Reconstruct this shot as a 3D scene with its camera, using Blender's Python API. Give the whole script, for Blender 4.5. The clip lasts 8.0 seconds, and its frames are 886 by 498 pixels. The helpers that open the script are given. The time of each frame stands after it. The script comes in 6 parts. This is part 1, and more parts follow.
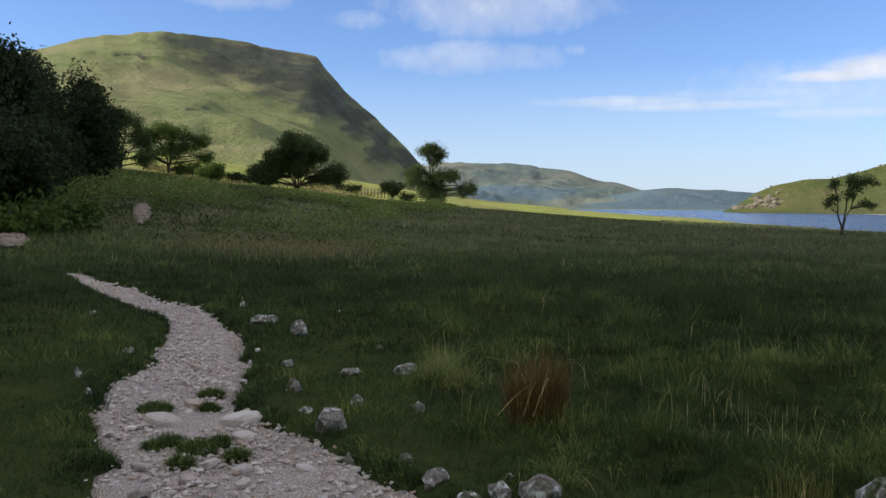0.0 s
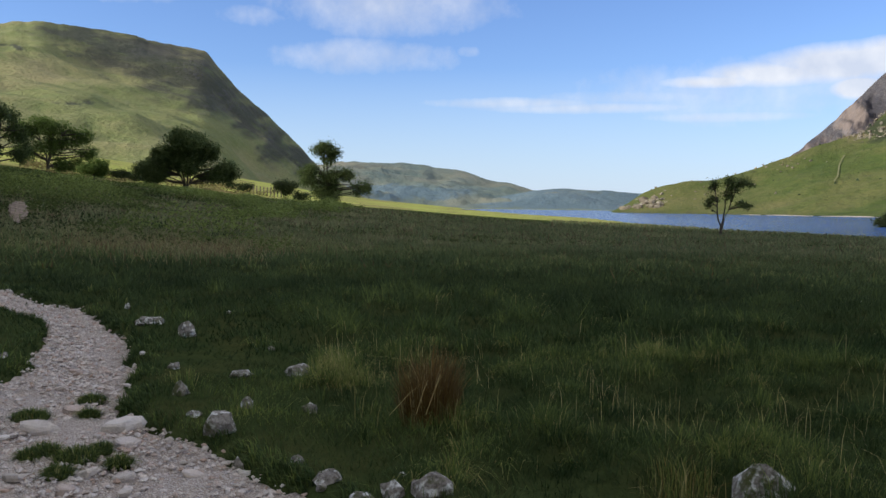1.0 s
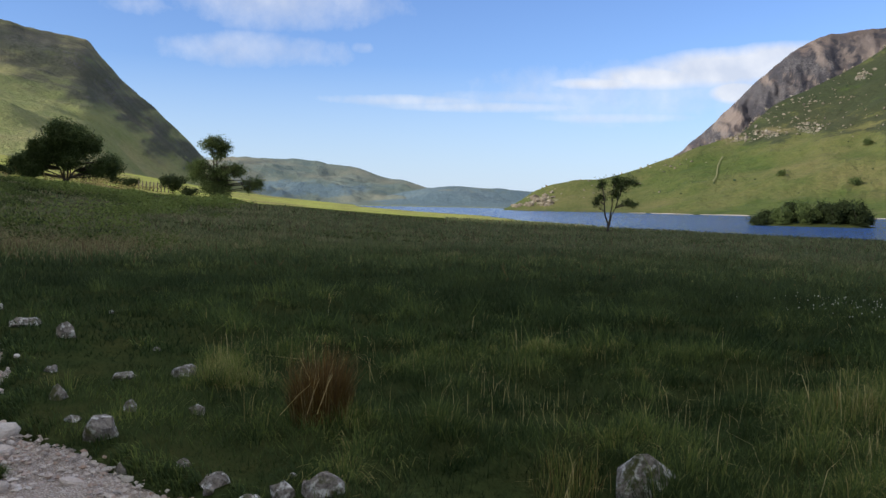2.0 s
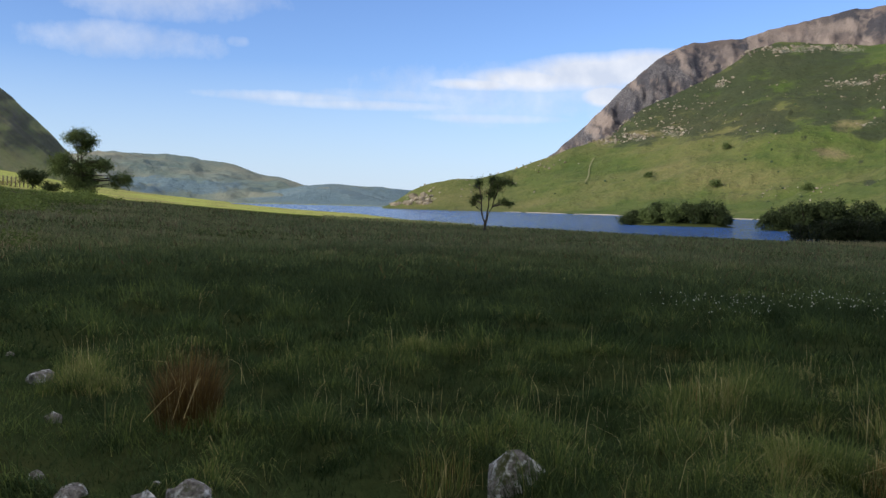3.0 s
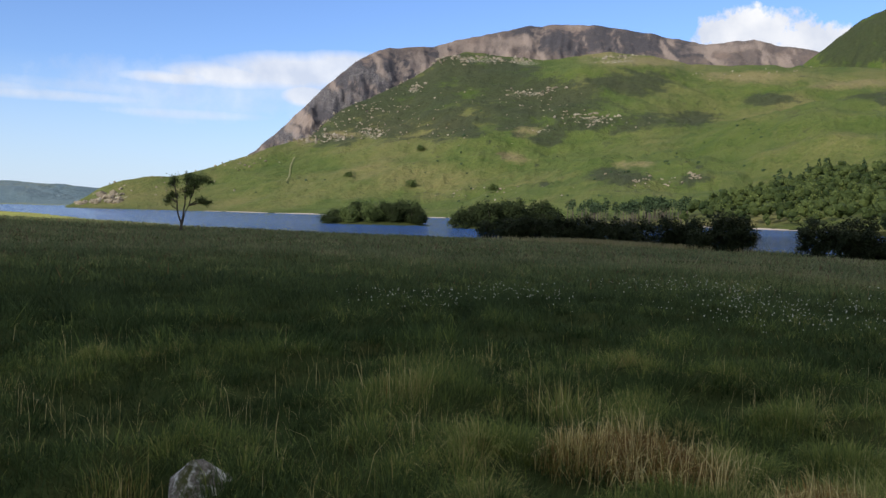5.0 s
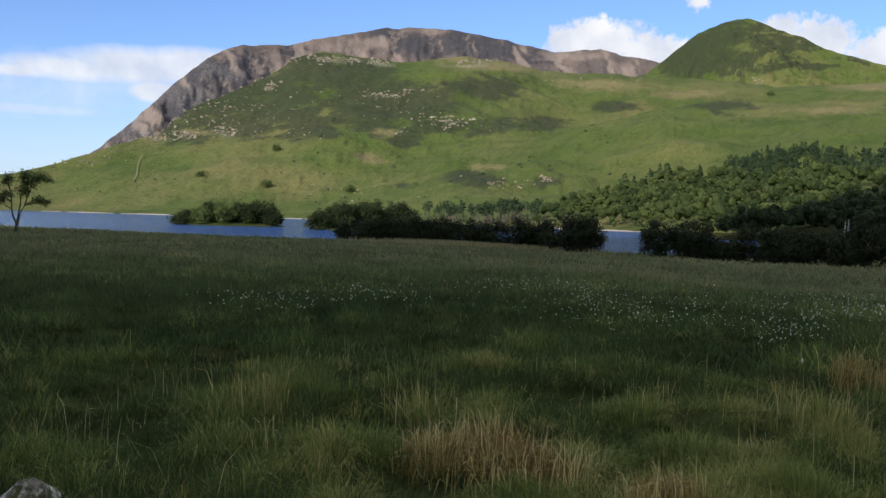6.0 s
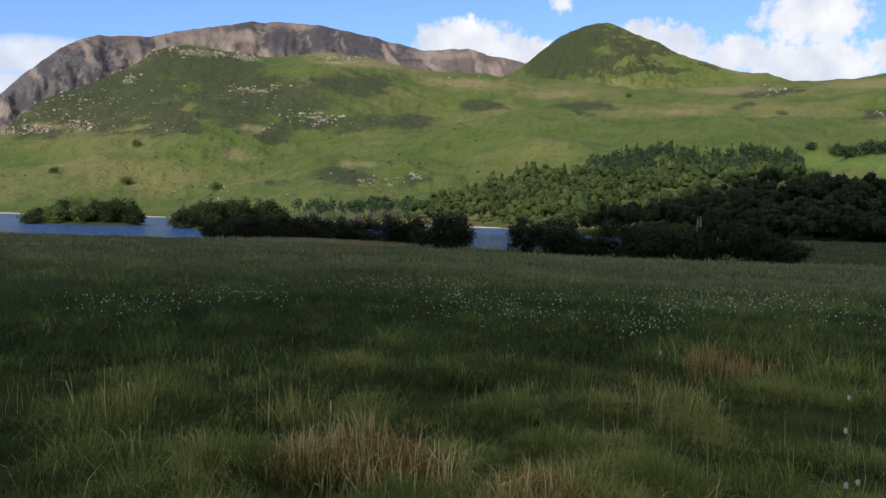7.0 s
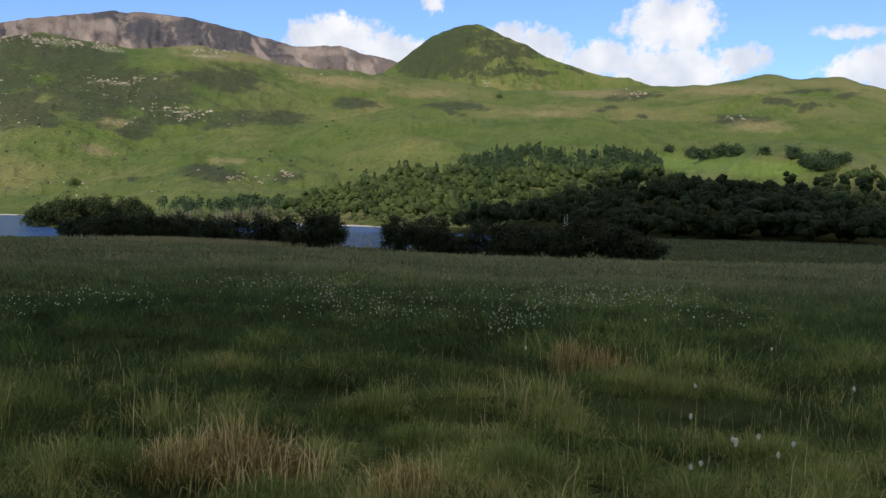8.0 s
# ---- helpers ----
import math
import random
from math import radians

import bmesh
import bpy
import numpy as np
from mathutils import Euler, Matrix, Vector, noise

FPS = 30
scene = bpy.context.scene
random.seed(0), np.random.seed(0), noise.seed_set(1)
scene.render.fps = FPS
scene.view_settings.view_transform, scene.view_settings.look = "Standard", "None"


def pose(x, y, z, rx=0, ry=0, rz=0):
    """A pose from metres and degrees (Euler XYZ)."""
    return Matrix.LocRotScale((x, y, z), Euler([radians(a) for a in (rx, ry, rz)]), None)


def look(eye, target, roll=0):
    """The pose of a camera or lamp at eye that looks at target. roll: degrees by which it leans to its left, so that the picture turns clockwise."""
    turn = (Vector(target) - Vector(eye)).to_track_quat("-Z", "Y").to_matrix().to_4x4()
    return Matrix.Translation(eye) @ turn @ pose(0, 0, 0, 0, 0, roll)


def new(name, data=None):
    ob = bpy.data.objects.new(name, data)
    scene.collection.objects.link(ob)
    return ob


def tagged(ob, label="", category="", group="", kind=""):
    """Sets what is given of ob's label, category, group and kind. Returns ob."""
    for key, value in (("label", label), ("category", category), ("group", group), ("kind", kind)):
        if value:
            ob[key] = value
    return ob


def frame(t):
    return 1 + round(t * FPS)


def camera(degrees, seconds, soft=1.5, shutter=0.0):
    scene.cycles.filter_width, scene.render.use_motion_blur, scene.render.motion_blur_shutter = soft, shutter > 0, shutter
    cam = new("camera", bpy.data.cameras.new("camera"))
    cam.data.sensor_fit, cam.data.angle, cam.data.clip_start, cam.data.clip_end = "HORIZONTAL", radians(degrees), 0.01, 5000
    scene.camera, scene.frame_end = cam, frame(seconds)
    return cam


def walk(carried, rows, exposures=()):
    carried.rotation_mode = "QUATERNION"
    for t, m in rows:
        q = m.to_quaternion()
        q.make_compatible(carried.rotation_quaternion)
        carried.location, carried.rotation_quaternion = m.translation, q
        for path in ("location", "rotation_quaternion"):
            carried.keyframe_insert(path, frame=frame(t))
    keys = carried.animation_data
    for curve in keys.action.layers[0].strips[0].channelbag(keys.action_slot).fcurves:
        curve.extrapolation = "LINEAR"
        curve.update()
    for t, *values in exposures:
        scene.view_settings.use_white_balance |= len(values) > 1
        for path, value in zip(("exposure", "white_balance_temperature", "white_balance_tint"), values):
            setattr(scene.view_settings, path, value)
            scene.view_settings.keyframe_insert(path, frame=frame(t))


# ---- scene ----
cam = camera(53.95, 8.0, soft=1.5)
EYE = 1.5
# seconds, place, then degrees turned to the right, looking up, picture turned clockwise
ROWS = [
    (0.0, 0.000, 0.000, 0.000, 0.00, -2.81, 0.50),
    (0.5, 0.011, 0.021, -0.006, 3.42, -2.78, 0.60),
    (1.0, 0.017, 0.020, -0.008, 6.91, -2.77, 0.69),
    (1.5, 0.022, 0.020, -0.007, 10.35, -2.82, 0.82),
    (3.0, 0.071, 0.049, -0.004, 21.86, -2.80, 1.41),
    (3.5, 0.103, 0.060, -0.013, 26.53, -2.71, 1.49),
    (4.0, 0.129, 0.077, -0.013, 31.45, -2.65, 1.45),
    (4.5, 0.166, 0.092, -0.017, 36.38, -2.55, 1.35),
    (6.0, 0.272, 0.159, -0.031, 50.64, -2.06, 1.55),
    (6.5, 0.270, 0.170, -0.017, 54.93, -2.03, 1.47),
    (7.0, 0.248, 0.158, -0.004, 59.13, -2.02, 1.32),
    (7.5, 0.214, 0.130, 0.006, 63.31, -1.99, 1.28),
    (8.0, 0.171, 0.096, 0.008, 67.48, -1.93, 1.40),
]
walk(cam, [(t, pose(x, y, EYE + z, 0, 0, -turn) @ pose(0, 0, 0, 90 + pitch) @ pose(0, 0, 0, 0, 0, roll)) for t, x, y, z, turn, pitch, roll in ROWS])

# ---- light ----
SUN_AZ, SUN_EL = -97.0, 25.0  # degrees to the right of +y, and up
scene.view_settings.exposure = 0.0
sun_data = bpy.data.lights.new("sun", "SUN")
sun_data.energy, sun_data.angle, sun_data.color = 4.4, radians(0.53), (1.0, 0.93, 0.8)
sun = new("sun", sun_data)
_sa, _se = radians(SUN_AZ), radians(SUN_EL)
sun.matrix_world = look((0, 0, 0), (-math.sin(_sa) * math.cos(_se), -math.cos(_sa) * math.cos(_se), -math.sin(_se)))


class Nodes:
    """Short-hand for building a node tree."""

    def __init__(self, tree):
        self.tree = tree

    def add(self, kind, inputs=(), **settings):
        node = self.tree.nodes.new(kind)
        for key, value in settings.items():
            setattr(node, key, value)
        for key, value in dict(inputs).items():
            if isinstance(value, bpy.types.NodeSocket):
                self.tree.links.new(value, node.inputs[key])
            elif value is not None:
                node.inputs[key].default_value = value
        return node

    def math(self, op, a, b=0.0, c=0.0, clamp=False):
        return self.add("ShaderNodeMath", {0: a, 1: b, 2: c}, operation=op, use_clamp=clamp).outputs[0]

    def noise(self, scale, detail=4.0, rough=0.55, vector=None, dist=0.0):
        return self.add("ShaderNodeTexNoise", {"Scale": scale, "Detail": detail, "Roughness": rough, "Vector": vector, "Distortion": dist}).outputs["Fac"]

    def ramp(self, fac, stops):
        node = self.add("ShaderNodeValToRGB", {"Fac": fac})
        els = node.color_ramp.elements
        while len(els) < len(stops):
            els.new(0.5)
        for el, (at, col) in zip(els, stops):
            el.position, el.color = at, (*col, 1)
        return node.outputs["Color"]

    def band(self, fac, low, high):
        return self.add("ShaderNodeMapRange", {"Value": fac, "From Min": low, "From Max": high}).outputs["Result"]

    def mix(self, fac, a, b):
        node = self.add("ShaderNodeMix", data_type="RGBA")
        for key, value in ((0, fac), (6, a), (7, b)):
            if isinstance(value, bpy.types.NodeSocket):
                self.tree.links.new(value, node.inputs[key])
            else:
                node.inputs[key].default_value = value if key == 0 else (*value, 1)
        return node.outputs[2]

    def where(self):
        return self.add("ShaderNodeNewGeometry").outputs["Position"]

    def attr(self, name):
        return self.add("ShaderNodeAttribute", attribute_name=name)


# ---- sky ----
world = bpy.data.worlds.new("world")
scene.world = world
world.use_nodes = True
wn = Nodes(world.node_tree)
world.node_tree.nodes.clear()
sky = wn.add("ShaderNodeTexSky", sky_type="NISHITA", sun_disc=False, sun_elevation=_se, sun_rotation=_sa, altitude=150.0, air_density=1.0, dust_density=0.25, ozone_density=4.0)
coords = wn.add("ShaderNodeTexCoord").outputs["Generated"]
axis = wn.add("ShaderNodeSeparateXYZ", {0: coords})
az = wn.math("MULTIPLY", wn.math("ARCTAN2", axis.outputs[0], axis.outputs[1]), 180 / math.pi)
el = wn.math("MULTIPLY", wn.math("ARCSINE", axis.outputs[2]), 180 / math.pi)
puff = wn.noise(26.0, 6.0, 0.6, coords)
puff2 = wn.noise(110.0, 5.0, 0.6, coords)


def cloud_bank(blobs, ragged, streak):
    """The thickness of a bank of clouds: the greatest of several soft ellipses (azimuth, elevation, half width, half height, weight)."""
    total = None
    for a, e, wa, we, weight in blobs:
        da = wn.math("DIVIDE", wn.math("SUBTRACT", az, a), wa)
        de = wn.math("DIVIDE", wn.math("SUBTRACT", el, e), we)
        d2 = wn.math("ADD", wn.math("MULTIPLY", da, da), wn.math("MULTIPLY", de, de))
        val = wn.math("MULTIPLY", wn.math("SUBTRACT", 1.0, d2), weight)
        total = val if total is None else wn.math("MAXIMUM", total, val)
    total = wn.math("ADD", total, wn.math("MULTIPLY", wn.math("SUBTRACT", puff, 0.5), ragged))
    return wn.math("ADD", total, wn.math("MULTIPLY", wn.math("SUBTRACT", puff2, 0.5), streak))


thin = wn.band(cloud_bank([
    (3.0, 13.0, 7.0, 1.9, 0.9), (1.5, 9.6, 5.0, 0.9, 0.6), (26.0, 7.4, 8.0, 1.6, 0.5),
    (-5.4, 11.8, 1.6, 0.5, 0.35), (-13.5, 12.8, 3.0, 0.6, 0.5), (8.5, 10.0, 0.6, 0.3, 0.4), (-20, 24, 14, 3, 0.8), (35, 26, 20, 2.5, 0.8)], 1.9, 0.5), -0.35, 1.35)
heap = wn.band(cloud_bank([
    (60.5, 11.2, 3.8, 1.7, 1.2), (63.5, 10.6, 3.6, 1.3, 1.2), (72.5, 11.0, 3.6, 1.8, 1.2), (77.5, 10.2, 3.0, 1.4, 1.2), (81.8, 12.5, 3.2, 2.2, 1.2),
    (82.0, 9.6, 4.5, 1.7, 1.2), (86.0, 10.2, 2.4, 1.0, 1.0), (91.8, 11.6, 2.0, 0.5, 0.8), (94.5, 9.4, 4.0, 1.5, 1.2), (66.3, 13.7, 0.9, 0.7, 0.7),
    (104, 11, 8, 3, 1.1), (125, 14, 12, 4, 1.1), (160, 12, 15, 3, 1.0)], 2.9, 1.7), -0.05, 0.6)
# the smooth lens of cloud beside the mountain, with thin streaks below it
lens = wn.band(cloud_bank([
    (31.5, 8.75, 6.0, 1.35, 1.0), (27.5, 8.3, 5.0, 0.95, 0.9), (24.3, 7.95, 4.2, 0.5, 0.8), (35.0, 9.2, 5.0, 1.1, 1.0), (32.2, 7.3, 1.8, 0.8, 1.2),
    (11.8, 6.75, 6.0, 0.40, 0.38), (16.5, 6.45, 7.5, 0.38, 0.42), (25.0, 5.8, 5.5, 0.36, 0.32), (21, 7.1, 8, 0.5, 0.25)], 0.5, 0.25), -0.05, 0.75)
veil = wn.math("MAXIMUM", wn.math("MULTIPLY", thin, 0.6), wn.math("MULTIPLY", lens, 0.85))
# unseen broken cloud added above and behind, to brighten and whiten the shade
high = wn.math("MULTIPLY", wn.band(wn.noise(2.6, 7.0, 0.58, coords), 0.38, 0.56), wn.band(el, 17.0, 24.0))
cover = wn.math("MAXIMUM", wn.math("MAXIMUM", veil, wn.math("MULTIPLY", high, 0.92)), wn.math("MULTIPLY", heap, 0.97))
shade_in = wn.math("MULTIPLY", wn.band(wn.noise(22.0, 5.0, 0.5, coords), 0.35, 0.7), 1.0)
cloud_col = wn.mix(shade_in, (4.7, 5.0, 5.7), (6.7, 6.7, 6.8))
blue = wn.add("ShaderNodeVectorMath", {0: sky.outputs[0], 1: (0.9, 0.95, 1.19)}, operation="MULTIPLY").outputs[0]
haze = wn.math("MULTIPLY", wn.band(el, 9.0, 0.0), 0.75)  # the pale air low over the lake
blue = wn.mix(haze, blue, (4.0, 5.0, 6.4))
cloud_col = wn.mix(high, cloud_col, (6.8, 6.5, 6.0))  # warm tint on the added clouds overhead, against blue in the shade
back = wn.add("ShaderNodeBackground", {"Color": wn.mix(cover, blue, cloud_col), "Strength": 0.15})
wout = wn.add("ShaderNodeOutputWorld", {"Surface": back.outputs[0]})

# ---- materials ----
def material(name, rough=0.9, gloss=0.15):
    mat = bpy.data.materials.new(name)
    mat.use_nodes = True
    n = Nodes(mat.node_tree)
    bsdf = mat.node_tree.nodes["Principled BSDF"]
    bsdf.inputs["Roughness"].default_value = rough
    bsdf.inputs["Specular IOR Level"].default_value = gloss

    def done(color, height=None, strength=0.5, distance=0.1, rough=None):
        mat.node_tree.links.new(color, bsdf.inputs["Base Color"])
        if height is not None:
            bump = n.add("ShaderNodeBump", {"Height": height, "Strength": strength, "Distance": distance})
            mat.node_tree.links.new(bump.outputs[0], bsdf.inputs["Normal"])
        if rough is not None:
            mat.node_tree.links.new(rough, bsdf.inputs["Roughness"])
        return mat

    return n, done, bsdf


def fell_material(name, grass_a, grass_b, dry, dark, rock, grain=1.0, scree=(0.3, 0.25, 0.15), broken_by=1.0):
    """Hill grass with dry patches, bracken, heather or painted shade (one attribute) and bare rock (attribute 'rock').
    """
    n, done, _ = material(name)
    where = n.where()
    big = n.noise(0.006 * grain, 5.0, 0.6, where)
    mid = n.noise(0.035 * grain, 5.0, 0.62, where)
    fine = n.noise(0.22 * grain, 4.0, 0.7, where)
    col = n.mix(n.band(mid, 0.35, 0.65), grass_a, grass_b)
    col = n.mix(n.band(n.math("ADD", big, n.math("MULTIPLY", fine, 0.3)), 0.6, 0.85), col, dry)
    broken = n.math("ADD", n.math("MULTIPLY", n.math("SUBTRACT", mid, 0.5), 2.8), n.math("MULTIPLY", n.math("SUBTRACT", fine, 0.5), 1.6))
    heath_shade = n.band(n.math("ADD", n.attr("heath_shade").outputs["Fac"], n.math("MULTIPLY", broken, broken_by)), 0.32 + 0.08 * (1 - broken_by), 0.72 + 0.4 * (1 - broken_by))
    col = n.mix(n.math("MULTIPLY", heath_shade, 0.86), col, n.mix(n.band(fine, 0.3, 0.7), dark, tuple(c * 1.8 for c in dark)))
    col = n.mix(n.band(n.math("ADD", n.attr("streak").outputs["Fac"], n.math("MULTIPLY", n.math("SUBTRACT", fine, 0.5), 0.9)), 0.15, 0.75), col, scree)
    col = n.mix(n.attr("lush").outputs["Fac"], col, n.mix(n.band(mid, 0.3, 0.7), (0.12, 0.19, 0.035), (0.16, 0.22, 0.05)))
    grit = n.noise(0.5 * grain, 3.0, 0.7, where)
    stone = n.band(n.math("ADD", n.attr("rock").outputs["Fac"], n.math("ADD", n.math("MULTIPLY", n.math("SUBTRACT", fine, 0.5), 2.2), n.math("MULTIPLY", n.math("SUBTRACT", grit, 0.5), 2.0))), 0.95, 1.25)
    col = n.mix(stone, col, n.mix(n.band(grit, 0.3, 0.7), tuple(c * 0.5 for c in rock), rock))
    col = n.mix(n.band(grit, 0.35, 0.6), n.mix(0.78, (0, 0, 0), col), col)
    col = n.mix(n.band(fine, 0.35, 0.75), n.mix(0.85, (0, 0, 0), col), col)
    return done(col, n.math("ADD", n.math("MULTIPLY", mid, 3.0), fine), 0.9, 2.5 / grain)


FELL_GREEN = fell_material("fell_green", (0.07, 0.108, 0.023), (0.118, 0.148, 0.038), (0.2, 0.182, 0.072), (0.03, 0.038, 0.019), (0.46, 0.41, 0.33), 1.0, (0.25, 0.21, 0.1))
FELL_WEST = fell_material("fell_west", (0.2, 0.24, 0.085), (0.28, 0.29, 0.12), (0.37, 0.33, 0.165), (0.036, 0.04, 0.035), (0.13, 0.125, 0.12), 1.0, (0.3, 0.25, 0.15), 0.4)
FELL_BROWN = fell_material("fell_brown", (0.115, 0.098, 0.095), (0.175, 0.14, 0.125), (0.24, 0.18, 0.15), (0.042, 0.042, 0.05), (0.27, 0.25, 0.245), 1.3, (0.3, 0.24, 0.205))
# haze of the distance mixed into grass, heather and rock colours
FELL_HAZED = fell_material("fell_hazed", (0.135, 0.19, 0.185), (0.2, 0.24, 0.19), (0.31, 0.3, 0.22), (0.1, 0.15, 0.18), (0.19, 0.2, 0.21), 0.5)

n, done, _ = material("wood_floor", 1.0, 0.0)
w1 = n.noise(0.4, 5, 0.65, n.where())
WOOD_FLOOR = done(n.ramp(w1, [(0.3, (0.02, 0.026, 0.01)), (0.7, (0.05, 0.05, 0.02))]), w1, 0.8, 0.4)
n, done, _ = material("meadow_soil", 1.0, 0.0)
where = n.where()
m1, m2, m3 = n.noise(0.12, 5, 0.6, where), n.noise(1.3, 5, 0.65, where), n.noise(11.0, 4, 0.7, where)
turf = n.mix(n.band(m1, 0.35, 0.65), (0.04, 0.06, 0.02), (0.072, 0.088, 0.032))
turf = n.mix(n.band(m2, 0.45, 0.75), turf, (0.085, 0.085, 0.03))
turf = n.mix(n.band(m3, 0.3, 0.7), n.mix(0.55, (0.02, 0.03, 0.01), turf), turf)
# pasture grass, its colour lightened to carry the sunlight
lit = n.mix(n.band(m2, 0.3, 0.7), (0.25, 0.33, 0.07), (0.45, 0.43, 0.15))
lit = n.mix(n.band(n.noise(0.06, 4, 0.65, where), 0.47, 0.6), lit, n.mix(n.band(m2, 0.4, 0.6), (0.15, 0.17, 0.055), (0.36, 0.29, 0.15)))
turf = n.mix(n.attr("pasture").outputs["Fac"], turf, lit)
# ground under the bracken near black: the shade in its gaps is painted
turf = n.mix(n.attr("bracken").outputs["Fac"], turf, n.mix(n.band(m2, 0.3, 0.7), (0.012, 0.022, 0.008), (0.035, 0.055, 0.017)))
SOIL = done(turf, n.math("ADD", m2, n.math("MULTIPLY", m3, 0.3)), 0.8, 0.15)

n, done, bsdf = material("lake_water", 0.12)
where = n.where()
stretch = n.add("ShaderNodeMapping", {"Vector": where, "Scale": (0.25, 0.6, 1.0)}).outputs[0]
bsdf.inputs["IOR"].default_value = 1.33
bsdf.inputs["Specular IOR Level"].default_value = 0.5
WATER = done(n.ramp(n.noise(0.01, 3, 0.5, where), [(0.3, (0.014, 0.065, 0.24)), (0.7, (0.026, 0.09, 0.3))]), n.noise(0.8, 6, 0.65, stretch), 1.0, 2.0)

n, done, _ = material("gravel")
where = n.where()
v = n.add("ShaderNodeTexVoronoi", {"Vector": where, "Scale": 80.0, "Randomness": 1.0}).outputs
g1, g2 = n.noise(1.6, 5, 0.65, where), n.noise(90.0, 3, 0.6, where)
chip = n.mix(n.add("ShaderNodeSeparateColor", {0: v["Color"]}).outputs[0], (0.66, 0.57, 0.49), (0.93, 0.85, 0.765))
chip = n.mix(n.band(g1, 0.5, 0.72), chip, (0.52, 0.43, 0.36))
chip = n.mix(n.band(g2, 0.35, 0.65), n.mix(0.85, (0.1, 0.08, 0.06), chip), chip)
GRAVEL = done(n.mix(n.band(v["Distance"], 0.3, 0.62), chip, (0.42, 0.345, 0.29)), n.math("ADD", v["Distance"], n.math("MULTIPLY", g2, -0.3)), 0.9, -0.02)

n, done, _ = material("stone")
where = n.where()
rand = n.add("ShaderNodeObjectInfo").outputs["Random"]
isl = n.add("ShaderNodeNewGeometry").outputs["Random Per Island"]
base = n.ramp(n.math("FRACT", n.math("ADD", rand, isl)), [(0.0, (0.55, 0.48, 0.42)), (0.35, (0.84, 0.76, 0.69)), (0.6, (0.7, 0.61, 0.55)), (0.8, (0.58, 0.42, 0.33)), (1.0, (0.88, 0.82, 0.76))])
s1, s2 = n.noise(9.0, 6, 0.65, where), n.noise(60.0, 4, 0.7, where)
base = n.mix(n.band(s2, 0.3, 0.7), n.mix(0.85, (0.1, 0.085, 0.07), base), base)
STONE = done(n.mix(n.band(s1, 0.5, 0.75), base, n.mix(0.6, (0.2, 0.165, 0.12), base)), n.math("ADD", s1, n.math("MULTIPLY", s2, 0.4)), 0.9, 0.03)

n, done, _ = material("mossy_rock")
where = n.where()
s1, s2, s3 = n.noise(6.0, 6, 0.65, where), n.noise(35.0, 5, 0.7, where), n.noise(17.0, 3, 0.5, where)
base = n.mix(n.band(s2, 0.35, 0.65), (0.11, 0.095, 0.08), (0.36, 0.33, 0.29))
base = n.mix(n.band(s3, 0.52, 0.6), base, (0.68, 0.67, 0.63))
ROCK = done(n.mix(n.band(s1, 0.54, 0.64), base, (0.085, 0.09, 0.035)), n.math("ADD", s1, n.math("MULTIPLY", s2, 0.4)), 0.8, 0.03)

n, done, _ = material("bark")
where = n.add("ShaderNodeMapping", {"Vector": n.where(), "Scale": (6.0, 6.0, 1.5)}).outputs[0]
b = n.noise(2.0, 5, 0.65, where)
BARK = done(n.ramp(b, [(0.3, (0.05, 0.042, 0.034)), (0.7, (0.15, 0.13, 0.11))]), b, 0.8, 0.05)


def lets_light_through(n, mat, col, share=0.4):
    """Thin leaves and blades pass part of the light on."""
    nodes = mat.node_tree.nodes
    thin_leaf = n.add("ShaderNodeBsdfTranslucent", {"Color": col})
    both = n.add("ShaderNodeMixShader", {0: share, 1: nodes["Principled BSDF"].outputs[0], 2: thin_leaf.outputs[0]})
    mat.node_tree.links.new(both.outputs[0], nodes["Material Output"].inputs["Surface"])
    return mat


def leaf_material(name, dark, light, share=0.35, single=0.5):
    n, done, bsdf = material(name, 0.7, 0.1)
    k = n.add("ShaderNodeNewGeometry").outputs["Random Per Island"]
    tint = n.attr("tint").outputs["Fac"]
    col = n.mix(n.band(n.math("ADD", n.math("MULTIPLY", k, single), n.math("MULTIPLY", tint, 1.0 - single)), 0.0, 1.0), dark, light)
    return lets_light_through(n, done(col), col, share)


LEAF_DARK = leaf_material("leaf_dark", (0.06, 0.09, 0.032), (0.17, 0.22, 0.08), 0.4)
# darker leaf copy, with the shade on its trees put into the colour
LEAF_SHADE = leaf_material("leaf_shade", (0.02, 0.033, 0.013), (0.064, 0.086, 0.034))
LEAF_WILLOW = leaf_material("leaf_willow", (0.026, 0.036, 0.018), (0.058, 0.072, 0.034), 0.3, 0.2)
LEAF_MID = leaf_material("leaf_mid", (0.07, 0.115, 0.026), (0.155, 0.225, 0.055))
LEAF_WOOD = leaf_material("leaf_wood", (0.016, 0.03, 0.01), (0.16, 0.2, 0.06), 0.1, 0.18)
LEAF_FIR = leaf_material("leaf_fir", (0.022, 0.042, 0.02), (0.056, 0.082, 0.04), 0.08, 0.2)
DRY_BRACKEN = leaf_material("dry_bracken", (0.13, 0.13, 0.045), (0.38, 0.31, 0.14), 0.35, 0.3)
BRACKEN = leaf_material("bracken_frond", (0.014, 0.03, 0.009), (0.25, 0.31, 0.085), 0.4, 0.12)

